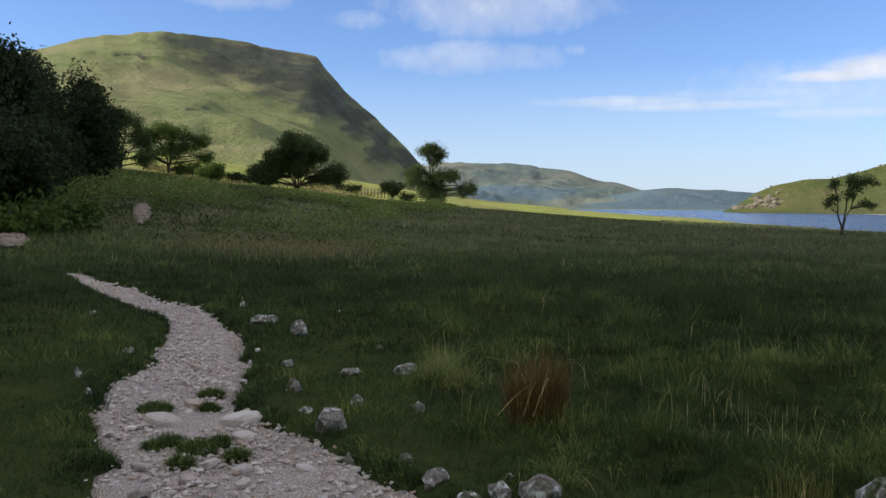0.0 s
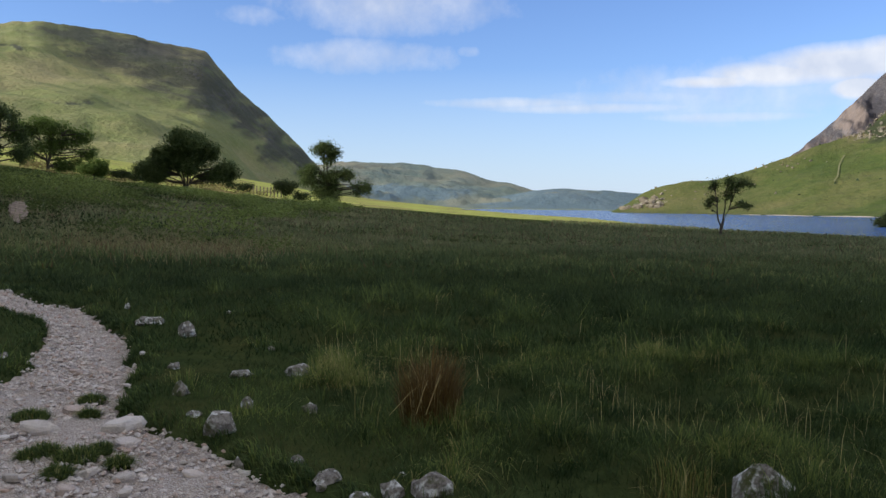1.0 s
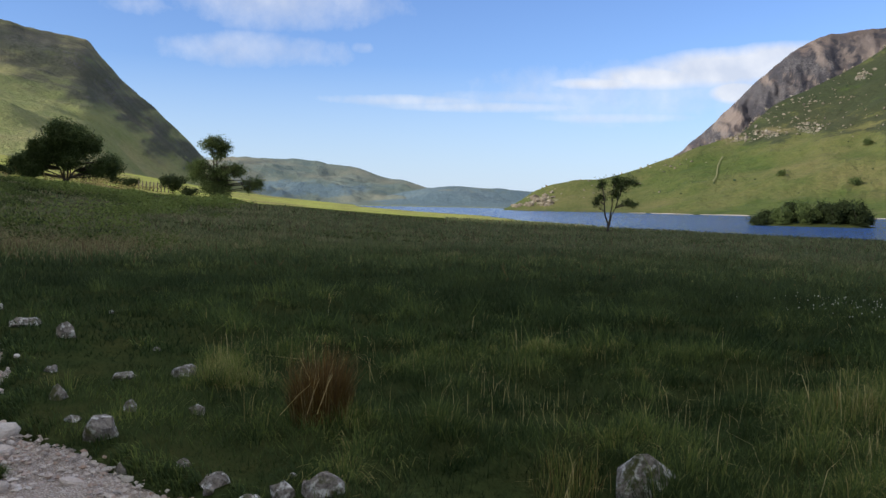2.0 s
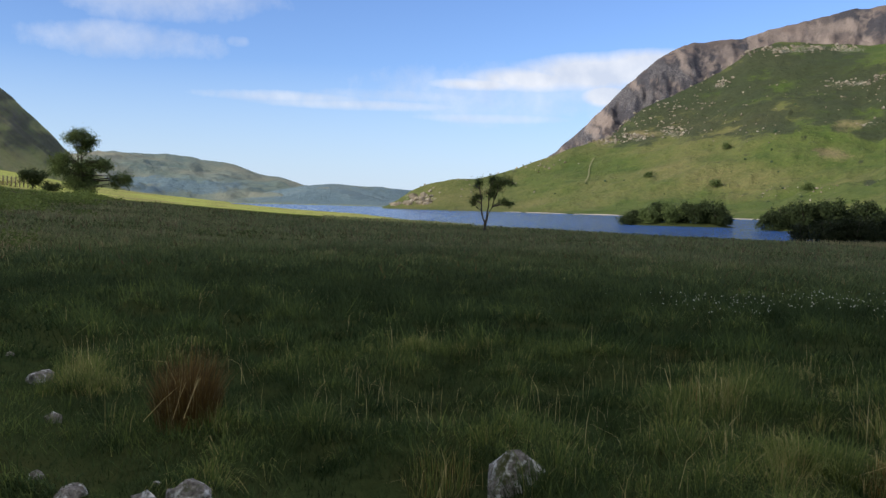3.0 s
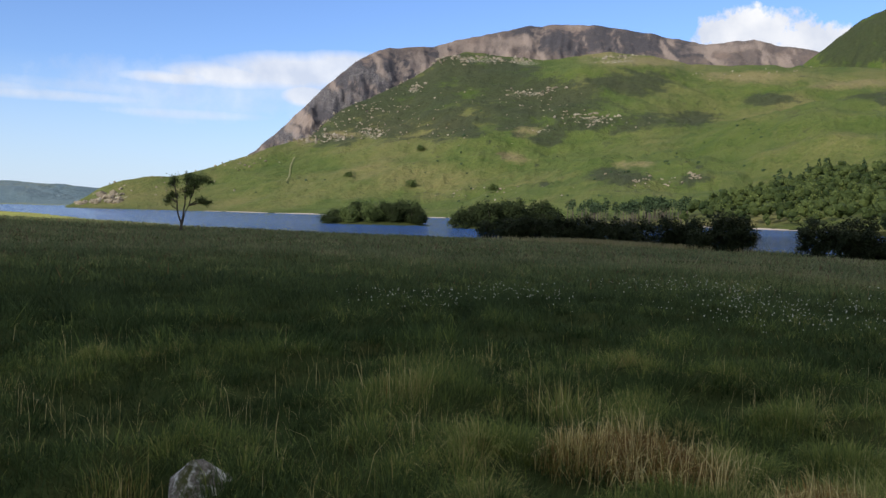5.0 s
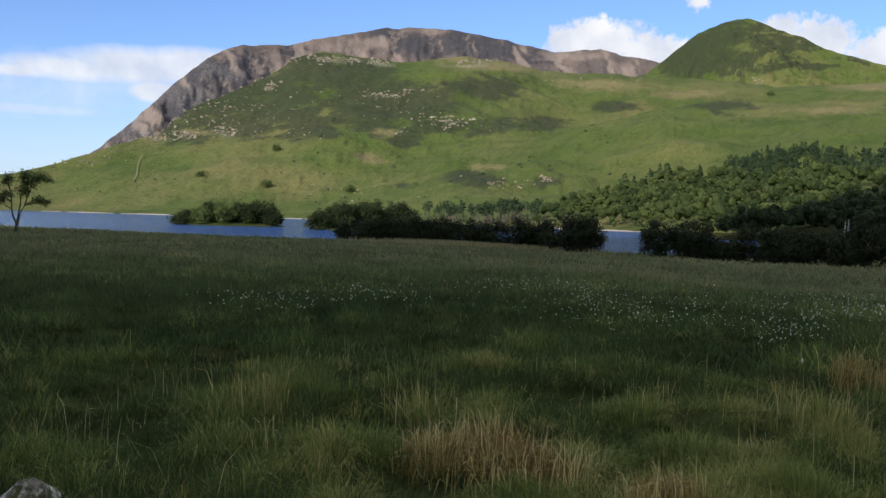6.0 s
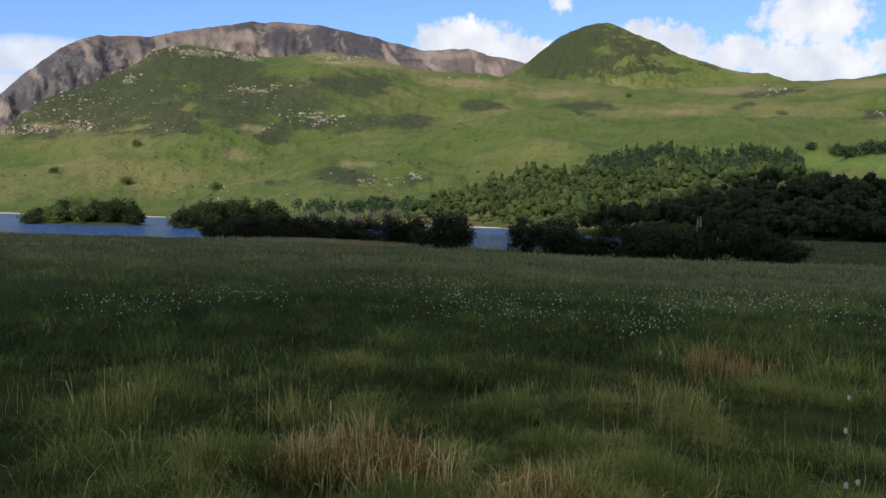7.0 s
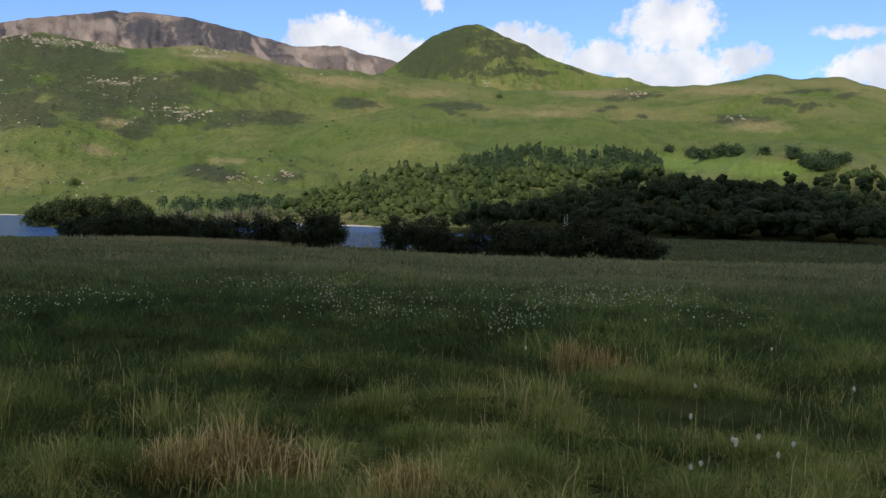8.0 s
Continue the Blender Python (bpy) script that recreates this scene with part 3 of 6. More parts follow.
hill("hill_east", "broad sunlit green fellside with bracken patches and outcrops",
     (17.8, 18.8, 19.6, 20.9, 22.4, 24, 26.4, 28, 29.5, 32.4, 34.6, 36.8, 39, 41.1, 42.6, 47.3, 51.5, 53.8, 57.1, 62.7, 66.3, 71.5, 76, 79, 82, 85, 87.2, 88.0, 89, 91.6, 95, 100, 110), (-0.2, 0.35, 0.95, 1.5, 1.8, 1.85, 2.55, 3.15, 3.75, 4.67, 6.6, 7.6, 8.7, 10.1, 10.4, 9.95, 10.45, 10.25, 9.55, 9.3, 9.1, 8.45, 8.5, 8.75, 8.72, 8.85, 9.3, 9.35, 8.95, 9.0, 7.8, 6, 4),
     (1050, 1050, 1040, 1040, 1040, 1050, 1080, 1100, 1120, 1200, 1250, 1300, 1350, 1400, 1420, 1450) + (1500,) * 17, (940, 930, 920, 910, 905, 890, 860, 830, 790, 750, 735, 715, 700, 680, 660, 570, 500, 480, 450, 400, 380, 340) + (300,) * 11, FELL_GREEN, 0.15, 115, 1.3, 0.04,
     heath_shade=((33.5, 4.9, 2.0, 0.8), (36.6, 6.3, 3.4, 1.6), (39.2, 7.5, 3.2, 1.7), (41.6, 9.3, 2.2, 1.0), (44.2, 9.0, 3.2, 1.1), (47.1, 7.5, 4.8, 1.3), (45.4, 6.4, 2.4, 1.0), (52.8, 8.5, 2.9, 0.75), (51.6, 6.05, 4.0, 0.6), (48.1, 5.1, 1.4, 0.6), (56.9, 6.3, 1.5, 0.5), (52.4, 2.7, 2.0, 0.5), (41.2, 5.8, 2.0, 1.0), (57, 2.4, 1, 0.5), (61.5, 7.4, 1.6, 0.3), (68, 7.4, 2, 0.3), (79, 8.2, 1.8, 0.35), (88.5, 7.6, 1.2, 0.25), (86, 6.6, 1.5, 0.3))
     + strips(33, 46, 4.8, 9.0, 14, 0.7, 0.16, 72) + strips(34, 62, 1.2, 4.0, 10, 0.7, 0.1, 73) + strips(60, 93, 6.2, 8.4, 12, 0.9, 0.13, 74), ragged=0.55,
     tan=((46.3, 5.45, 1.0, 0.25), (54.0, 9.9, 3.5, 0.4), (51.2, 10.4, 1.3, 0.2), (34.8, 4.85, 1.0, 0.2), (45.7, 3.7, 1.2, 0.35), (31.6, 4.5, 0.7, 0.25), (53.0, 3.3, 1.5, 0.15), (60, 8.8, 2.5, 0.35), (77, 8.3, 3, 0.3), (86, 8.4, 3, 0.35), (87, 6.2, 2, 0.4), (66, 8.2, 2, 0.25), (74, 7.0, 2.0, 0.2)),
     rock=((43, 9.9, 2.5, 0.25), (46, 9.8, 1.2, 0.3), (34, 4.7, 1.0, 0.25), (36.5, 5.0, 1.0, 0.3), (50.5, 6.3, 1.6, 0.25), (46.5, 7.8, 1.6, 0.2), (52, 9.9, 1.5, 0.2), (39.3, 8.0, 0.5, 0.3), (32, 4.4, 0.8, 0.2), (20.0, 0.5, 1.2, 0.4), (47.5, 5.4, 1.2, 0.15)), lush=((84.8, 3.8, 3.4, 0.5), (82.5, 3.9, 1.5, 0.4), (88.5, 3.6, 2.5, 0.4)), seed=43, grit=0.003, ease_over=5)
# an unseen fell added at our back to keep the near meadow in shade
hill("hill_behind", "unseen steep fell added behind the path to shade the meadow",
     (-172, -150, -120, -104, -94, -89, -86, -84, -81, -76), (20, 32, 42, 45, 45, 41, 31, 21, 11, 2), (480,) * 10, (140, 120, 110, 110, 120, 130, 150, 180, 240, 300), FELL_WEST, 1.0, 50, 1.2, 0.04, 4.0, seed=51)
hill("hill_south", "green fellside closing the valley behind",
     (108, 125, 145, 165, 190), (5, 9, 11, 13, 15), (1300,) * 5, (500,) * 5, FELL_GREEN, 1.0, 40, 1.2, 0.04, seed=57)
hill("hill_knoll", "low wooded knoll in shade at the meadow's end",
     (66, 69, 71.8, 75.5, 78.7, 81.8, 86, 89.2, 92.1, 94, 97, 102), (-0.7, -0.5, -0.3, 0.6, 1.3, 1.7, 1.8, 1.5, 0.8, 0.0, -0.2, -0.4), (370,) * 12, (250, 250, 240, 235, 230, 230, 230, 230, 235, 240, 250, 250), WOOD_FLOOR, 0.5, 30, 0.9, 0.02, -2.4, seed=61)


# ---- trees ----
def tube(points, radii, sides=6):
    """A tapered tube along points: vertices and quads."""
    points = np.asarray(points, float)
    along = np.gradient(points, axis=0)
    along /= np.linalg.norm(along, axis=1, keepdims=True) + 1e-9
    ref = np.where(np.abs(along[:, 2:3]) < 0.9, [[0, 0, 1.0]], [[1.0, 0, 0]])
    u = np.cross(along, ref)
    u /= np.linalg.norm(u, axis=1, keepdims=True) + 1e-9
    v = np.cross(along, u)
    ang = np.arange(sides) * 2 * np.pi / sides
    ring = u[:, None] * np.cos(ang)[None, :, None] + v[:, None] * np.sin(ang)[None, :, None]
    verts = (points[:, None] + ring * np.asarray(radii)[:, None, None]).reshape(-1, 3)
    k = len(points)
    i, j = np.meshgrid(np.arange(k - 1), np.arange(sides), indexing="ij")
    a, b = i * sides + j, i * sides + (j + 1) % sides
    return verts, np.stack([a, b, b + sides, a + sides], -1).reshape(-1, 4)


def join(pieces):
    verts, faces, base = [], [], 0
    for v, f in pieces:
        verts.append(v)
        faces.append(f + base)
        base += len(v)
    return np.concatenate(verts), np.concatenate(faces)


def leaf_quads(centres, size, rng, upward=0.4, squash=0.6, outward=None, wild=0.32):
    """One diamond-shaped leaf at each centre, turned at random."""
    k = len(centres)
    nrm = rng.normal(size=(k, 3)) if outward is None else rng.normal(size=(k, 3)) * wild + outward
    nrm[:, 2] = (np.abs(nrm[:, 2]) if outward is None else nrm[:, 2]) + upward
    nrm /= np.linalg.norm(nrm, axis=1, keepdims=True)
    t = np.cross(nrm, rng.normal(size=(k, 3)))
    t /= np.linalg.norm(t, axis=1, keepdims=True) + 1e-9
    b = np.cross(nrm, t)
    s = (size * rng.uniform(0.6, 1.3, k))[:, None]
    verts = np.stack([centres - t * s, centres - b * s * squash, centres + t * s, centres + b * s * squash], 1).reshape(-1, 3)
    return verts, np.arange(4 * k).reshape(k, 4)


def bend(p0, p1, sway, rng, k=6):
    p0, p1 = np.asarray(p0, float), np.asarray(p1, float)
    t = np.linspace(0, 1, k)[:, None]
    mid = (p0 + p1) / 2 + rng.normal(size=3) * sway + [0, 0, sway * 0.5]
    return (1 - t) ** 2 * p0 + 2 * t * (1 - t) * mid + t**2 * p1


def tree(name, label, at, clumps, leaf, mat, thick=0.16, forks=((0, 0),), fork_z=0.2, seed=0, cover=2.0, category="tree", twigs=6, loose=0.0):
    """A tree standing at (x, y, z). clumps: centre and half sizes of each leafy mass, from the foot of the trunk, in metres.
    forks: how far each stem leans out at its top, from fork_z of the height up. cover: how many leaves deep each mass is."""
    rng = np.random.default_rng(seed)
    root = new(name)
    root.location = at
    tagged(root, label, category)
    tall = max(c[2] + c[5] for c in clumps)
    wood, stems = [], []
    foot = np.array([0, 0, -0.3])
    knee = np.array([0, 0, fork_z * tall]) + rng.normal(size=3) * [0.1, 0.1, 0]
    wood.append(tube(bend(foot, knee, 0.05, rng, 5), np.linspace(thick * 1.35, thick, 5), 8))
    for fx, fy in forks:
        tip = np.array([fx, fy, tall * 0.82])
        line = bend(knee, tip, 0.25, rng, 9) + np.concatenate([[[0, 0, 0]], rng.normal(size=(8, 3)) * 0.06])
        wood.append(tube(line, np.linspace(thick / max(1, len(forks)) ** 0.4, thick * 0.18, 9), 7))
        stems.append(line)
    stems = np.concatenate(stems)
    centres, tints, outs = [], [], []
    for cx, cy, cz, rx, ry, rz in clumps:
        c, half = np.array([cx, cy, cz]), np.array([rx, ry, rz])
        low = stems[stems[:, 2] < cz - rz * 0.2]
        low = low if len(low) else stems[:1]
        start = low[np.argmin(np.linalg.norm((low - c) * [1, 1, 0.55] + [0, 0, 0.3], axis=1))]
        wood.append(tube(bend(start, c, 0.2, rng), np.linspace(thick * 0.42, thick * 0.12, 6), 5))
        area = 12.6 * ((rx * ry) ** 1.6 / 3 + (rx * rz) ** 1.6 / 3 + (ry * rz) ** 1.6 / 3) ** (1 / 1.6)
        per = 20
        many = max(6, int(cover * area / (1.2 * leaf * leaf) / per))
        dirs = rng.normal(size=(many, 3))
        dirs /= np.linalg.norm(dirs, axis=1, keepdims=True)
        knobs = rng.normal(size=(7, 3)) + [0, 0, 0.25]
        knobs /= np.linalg.norm(knobs, axis=1, keepdims=True)
        swell = np.clip(((dirs @ knobs.T).max(1) - 0.45) / 0.45, 0, 1) ** 0.7  # boughs reach out of the mass, with hollows between
        reach = (0.66 + 0.32 * swell) * rng.uniform(0.12, 1.0, many) ** (0.4 + 0.2 * loose)
        knots = c + dirs * half * reach[:, None]
        for knot in knots[: int(twigs)]:
            wood.append(tube(bend(c - [0, 0, rz * 0.3], knot, 0.08, rng, 4), np.linspace(thick * 0.13, 0.012, 4), 4))
        idx = np.repeat(np.arange(many), per)
        pad = leaf * (2.2 + 1.0 * loose) * rng.uniform(0.6, 1.5, many)[idx][:, None]  # each spray is a flat, drooping pad
        off = rng.normal(size=(many * per, 3)).clip(-1.5, 1.5) * pad * [1, 1, 0.6]
        slope = rng.normal(size=(many, 2))[idx] * 0.45
        off[:, 2] += off[:, 0] * slope[:, 0] + off[:, 1] * slope[:, 1] - 0.25 * np.hypot(off[:, 0], off[:, 1])
        centres.append(knots[idx] + off)
        away = dirs[idx] * 0.9 + np.stack([-slope[:, 0], -slope[:, 1], np.full(len(idx), 0.45)], 1)
        outs.append(away / (np.linalg.norm(away, axis=1, keepdims=True) + 1e-6))
        tints.append(np.clip(rng.normal(0.45, 0.24, many), 0, 1)[idx])
    wv, wf = join(wood)
    part("trunk", mesh_from(name + "_trunk", wv, wf, BARK, None, True), root)
    centres, tints = np.concatenate(centres), np.concatenate(tints)
    centres[:, 2] = np.maximum(centres[:, 2], 0.05)
    lv, lf = leaf_quads(centres, leaf, rng, 0.15, 0.55, np.concatenate(outs), 0.55)
    part("crown", mesh_from(name + "_crown", lv, lf, mat, {"tint": np.repeat(tints, 4)}), root)
    return root


def ground_at(a, r, sink=0.0):
    x, y = polar(a, r)
    return float(x), float(y), float(land_z(x, y)) - sink


def facing(a, clumps):
    """Turn clumps laid out as (across, away, up) to stand square to the azimuth a."""
    ca, sa = math.cos(radians(a)), math.sin(radians(a))
    return [(u * ca + v * sa, -u * sa + v * ca, w, p, q, s) for u, v, w, p, q, s in clumps]


def masses(a, shapes, lobes, seed):
    """Each large mass (across, away, up, half sizes) square to the azimuth a, with smaller lobes swelling out of it."""
    rng = np.random.default_rng(seed)
    out = []
    for u, v, w, p, q, s in shapes:
        out.append((u, v, w, p * 0.82, q * 0.82, s * 0.82))
        for _ in range(lobes):
            d = rng.normal(size=3)
            d /= np.linalg.norm(d)
            k = rng.uniform(0.28, 0.5)
            out.append((u + d[0] * p * (1 - k), v + d[1] * q * (1 - k), max(w + d[2] * s * (1 - k), 0.4), p * k, q * k, s * k * 1.1))
    return facing(a, out)


# the slim forked tree on the shore
tree("rowan_tree", "slender forked tree with a sparse dark crown by the lake", ground_at(24.6, 90), masses(24.6, (
    (2.0, 0, 5.3, 1.1, 0.9, 0.9), (0.75, 0, 5.3, 0.7, 0.7, 0.75), (1.3, 0, 4.7, 0.9, 0.8, 0.5), (-0.7, 0, 5.1, 0.75, 0.7, 0.6), (-1.2, 0, 3.2, 0.5, 0.5, 0.6), (-0.7, 0, 3.7, 0.45, 0.5, 0.4), (2.1, 0, 3.0, 1.1, 0.8, 0.42), (0.4, 0, 4.0, 0.8, 0.7, 0.5)), 2, 5),
    0.075, LEAF_DARK, 0.15, ((-0.7, 0.1), (1.6, 0.1), (0.6, 0)), 0.06, 5, 0.75, "tree", 7, 0.8)
# broad tree on the bank
tree("oak_tree", "broad dark-leaved tree on the shaded bank", ground_at(-9.5, 100), masses(-9.5, (
    (0.1, 0, 5.5, 3.0, 2.6, 2.4), (-0.1, 0, 3.3, 3.6, 2.6, 1.6), (-3.9, 0, 2.5, 1.9, 1.6, 1.5), (-2.3, 0, 4.3, 1.6, 1.5, 1.4), (4.1, 0, 2.5, 1.7, 1.5, 1.7), (2.3, 0, 4.8, 1.3, 1.4, 1.5), (2.6, 0, 2.0, 1.6, 1.3, 1.0), (-2.9, 0, 1.8, 1.4, 1.2, 1.0)), 8, 7),
    0.095, LEAF_DARK, 0.2, ((-1.3, 0), (0.7, 0.3), (2.8, 0), (-2.6, 0)), 0.03, 7, 1.15, "tree", 4, 0.6)
# the tree with a separate round top
tree("birch_tree", "dark tree with a round top above drooping lower boughs", ground_at(-0.8, 110), masses(-0.8, (
    (0.0, 0, 6.8, 2.2, 1.9, 1.25), (0.4, 0, 5.6, 1.3, 1.2, 0.6), (-1.9, 0, 3.7, 1.8, 1.5, 1.7), (2.7, 0, 3.7, 1.4, 1.2, 0.9), (4.2, 0, 2.1, 1.9, 1.4, 1.0), (0.4, 0, 1.6, 2.5, 1.8, 1.6), (0.5, 0, 3.6, 1.8, 1.4, 1.2)), 7, 11),
    0.09, LEAF_DARK, 0.2, ((0.3, 0), (-0.4, 0.2)), 0.12, 11, 0.75, "tree", 4, 1.1)
# the pair of open trees where the bank meets the sunlit pasture
tree("hawthorn_tree", "open spreading green tree at the edge of the pasture", ground_at(-17.4, 113), masses(-17.4, (
    (0, 0, 5.4, 3.2, 2.6, 1.4), (3.6, 0, 4.3, 1.9, 1.6, 1.6), (4.2, 0, 2.4, 1.5, 1.3, 1.0), (-3.0, 0, 4.6, 2.2, 1.8, 1.5), (1.5, 0, 3.6, 1.8, 1.4, 0.9), (2.0, 0, 1.0, 2.2, 1.5, 1.3), (-2.6, 0, 2.4, 1.6, 1.4, 0.9), (0.2, 0, 3.0, 2.4, 1.5, 1.3)), 6, 21),
    0.095, LEAF_MID, 0.2, ((-1.6, 0), (0.4, 0.4), (2.2, 0)), 0.1, 22, 0.65, "tree", 5, 1.1)
tree("hawthorn_tree", "dark leaning tree beside the bracken bank", ground_at(-20.4, 100), masses(-20.4, (
    (0, 0, 5.6, 2.8, 2.4, 1.8), (-2.2, 0, 4.6, 1.9, 1.6, 2.0), (2.0, 0, 3.8, 1.7, 1.5, 1.4), (-1.0, 0, 1.9, 2.4, 1.6, 1.4), (2.6, 0, 1.9, 1.5, 1.3, 1.2)), 4, 23),
    0.1, LEAF_DARK, 0.2, ((-1.2, 0), (1.0, 0.4)), 0.1, 24, 0.8, "tree", 5, 0.6)


def random_clumps(wide, tall, low, count, rng):
    """Leafy masses heaped into a dome: a core with lobes swelling out of its sides and top."""
    h = tall - low
    out = [(0, 0, low + h * 0.46, wide * 0.7, wide * 0.7, h * 0.44)]
    for _ in range(count):
        d = rng.normal(size=3)
        d[2] = d[2] * 0.8 + 0.25
        d /= np.linalg.norm(d)
        k = rng.uniform(0.28, 0.42)
        out.append((d[0] * wide * (1 - k), d[1] * wide * (1 - k), low + h * (0.5 + 0.5 * d[2] * (1 - k * 0.9)), wide * k, wide * k, h * k * 0.62))
    return out


def dome_tree(name, label, at, wide, tall, low, leaf, mat, seed, count=9, cover=1.3, thick=0.2, category="tree", stems=((-0.6, 0), (0.5, 0.3)), twigs=2):
    rng = np.random.default_rng(seed)
    return tree(name, label, at, random_clumps(wide, tall, low, count, rng), leaf, mat, thick, tuple((a * wide * 0.5, b * wide * 0.5) for a, b in stems), 0.12, seed, cover, category, twigs, 0.2)


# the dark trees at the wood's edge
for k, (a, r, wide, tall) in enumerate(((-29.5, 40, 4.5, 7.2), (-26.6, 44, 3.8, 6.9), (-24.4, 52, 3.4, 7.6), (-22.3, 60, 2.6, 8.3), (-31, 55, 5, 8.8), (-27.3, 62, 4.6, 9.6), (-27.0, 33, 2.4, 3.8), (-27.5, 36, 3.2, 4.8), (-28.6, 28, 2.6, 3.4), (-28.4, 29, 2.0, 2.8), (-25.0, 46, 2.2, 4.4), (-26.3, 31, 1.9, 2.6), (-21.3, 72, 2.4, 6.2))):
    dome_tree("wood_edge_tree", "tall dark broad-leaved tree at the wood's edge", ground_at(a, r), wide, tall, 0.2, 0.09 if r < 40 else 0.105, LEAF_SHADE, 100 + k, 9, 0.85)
for k, (a, r, wide, tall) in enumerate(((-14.9, 107, 2.0, 2.2), (-22.0, 98, 3.2, 6.8))):
    dome_tree("hawthorn_tree", "small green tree on the bracken bank", ground_at(a, r), wide, tall, 0.4, 0.14, LEAF_MID, 130 + k, 9, 1.1)
for k, (a, r, wide, tall) in enumerate(((-23.6, 29, 1.5, 1.3), (-14.6, 112, 1.0, 1.2), (-25.6, 26, 1.2, 1.2), (-5.9, 128, 1.5, 1.3), (-3.4, 122, 2.2, 2.8), (-13.4, 113, 1.2, 1.5), (-11.6, 118, 1.2, 1.0), (-12.6, 116, 1.6, 1.2), (-6.8, 133, 1.2, 0.9), (-2.4, 119, 1.3, 1.2))):
    dome_tree("bush", "low rounded green bush on the bank", ground_at(a, r), wide, tall, 0.1, 0.1, LEAF_MID if k < 3 else LEAF_SHADE, 150 + k, 6, 0.9, 0.05, "bush")

# willows along the shore
WEST_ROW = ((44.2, 107, 1.5, 2.5), (45.6, 106, 2.4, 3.2), (47.2, 107, 2.6, 3.2), (48.9, 106, 2.7, 3.4), (50.5, 107, 2.5, 3.4), (52.2, 106, 2.6, 3.3), (53.9, 105, 2.3, 3.2), (55.5, 104, 2.5, 3.7), (57.2, 103, 2.2, 3.6), (59.0, 101, 3.4, 5.2), (57.9, 100, 1.7, 2.6), (60.3, 102, 1.9, 3.2), (46.5, 108, 2.2, 2.8), (49.8, 108, 2.4, 3.0), (53.0, 107, 2.4, 3.0), (56.4, 104, 2.2, 2.8))
EAST_ROW = ((64.6, 93, 2.2, 3.9), (66.3, 92, 2.9, 4.6), (67.4, 91, 1.5, 3.2), (68.1, 92, 1.9, 2.3), (68.6, 90, 1.4, 2.2), (69.0, 91, 1.7, 2.4), (69.8, 91, 1.7, 4.7), (71.4, 90, 2.2, 4.0), (73.0, 91, 2.4, 3.8), (74.8, 89, 2.5, 4.0), (76.6, 89, 2.8, 4.6), (78.4, 88, 2.6, 3.9), (79.9, 87, 2.2, 3.2), (81.0, 86, 1.5, 2.4), (75.6, 87, 1.8, 2.4), (72.2, 88, 1.7, 2.2))
for k, (a, r, wide, tall) in enumerate(WEST_ROW + EAST_ROW):
    dome_tree("willow_shrub", "rounded dark willow at the water's edge", ground_at(a, r), wide, tall, -0.4, 0.13, LEAF_WILLOW, 200 + k, 6, 0.95 if k != 22 else 0.5, 0.1, "shrub", ((-0.7, 0), (0.6, 0.2), (0, -0.4)), 1)
# the islands' trees
for k in range(14):
    # two leaf colours paint the island's sunlit and shaded trees
    a, r = 33.9 + k * 0.45, 262 + (k % 3 - 1) * 4
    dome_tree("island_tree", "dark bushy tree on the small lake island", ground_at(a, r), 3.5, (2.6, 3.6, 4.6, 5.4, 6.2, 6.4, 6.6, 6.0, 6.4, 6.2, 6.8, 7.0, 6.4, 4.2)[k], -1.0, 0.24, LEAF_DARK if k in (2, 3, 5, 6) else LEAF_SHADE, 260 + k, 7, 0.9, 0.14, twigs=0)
for k in range(11):
    # the spit's shade is in its leaf colour
    a, r = 42.5 + k * 0.6, 232 + (k % 3 - 1) * 4
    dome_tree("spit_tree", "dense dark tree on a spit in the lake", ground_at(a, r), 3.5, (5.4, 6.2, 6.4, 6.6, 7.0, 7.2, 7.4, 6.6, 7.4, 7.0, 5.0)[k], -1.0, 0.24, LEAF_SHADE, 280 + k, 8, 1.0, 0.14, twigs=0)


# single bushes on the fellside
for k, (a, e, wide) in enumerate(((39.1, 1.55, 5.0), (44.5, 1.5, 3.6), (39.7, 4.0, 3.6), (35.0, 2.2, 2.6), (70.9, 7.9, 5))):
    dome_tree("fell_bush", "single dark bush on the open fellside", on_hill("hill_east", a, e), wide, wide * 1.5, 0.2, 0.7, LEAF_DARK, 320 + k, 5, 1.2, 0.2, "bush", twigs=0)
for k, (a, e, wide) in enumerate(((81.1, 3.75, 4), (81.8, 4.5, 4.5), (83.3, 4.15, 7), (83.9, 4.15, 7), (85.0, 4.4, 6.5), (85.8, 4.35, 6.5), (87.5, 4.3, 3), (89.2, 3.85, 6), (90.1, 3.6, 7), (91.0, 3.3, 8), (91.9, 3.5, 6))):
    dome_tree("field_tree", "round dark tree in the bright pasture", on_hill("hill_east", a, e), wide, wide * 1.3, -0.5, 0.6, LEAF_FIR, 340 + k, 6, 1.2, 0.3, twigs=0)


def ico(sub=1):
    bm = bmesh.new()
    bmesh.ops.create_icosphere(bm, subdivisions=sub, radius=1)
    bm.verts.ensure_lookup_table()
    v = np.array([p.co[:] for p in bm.verts])
    f = np.array([[p.index for p in q.verts] for q in bm.faces])
    bm.free()
    return v, f


ICO1, ICO2, ICO3 = ico(1), ico(2), ico(3)


def mesh_mixed(name, verts, quads, tris, mat, attrs):
    """A mesh of quads followed by triangles."""
    return mesh_from(name, verts, np.concatenate([quads[:, [0, 1, 2]], quads[:, [0, 2, 3]], tris]), mat, attrs)


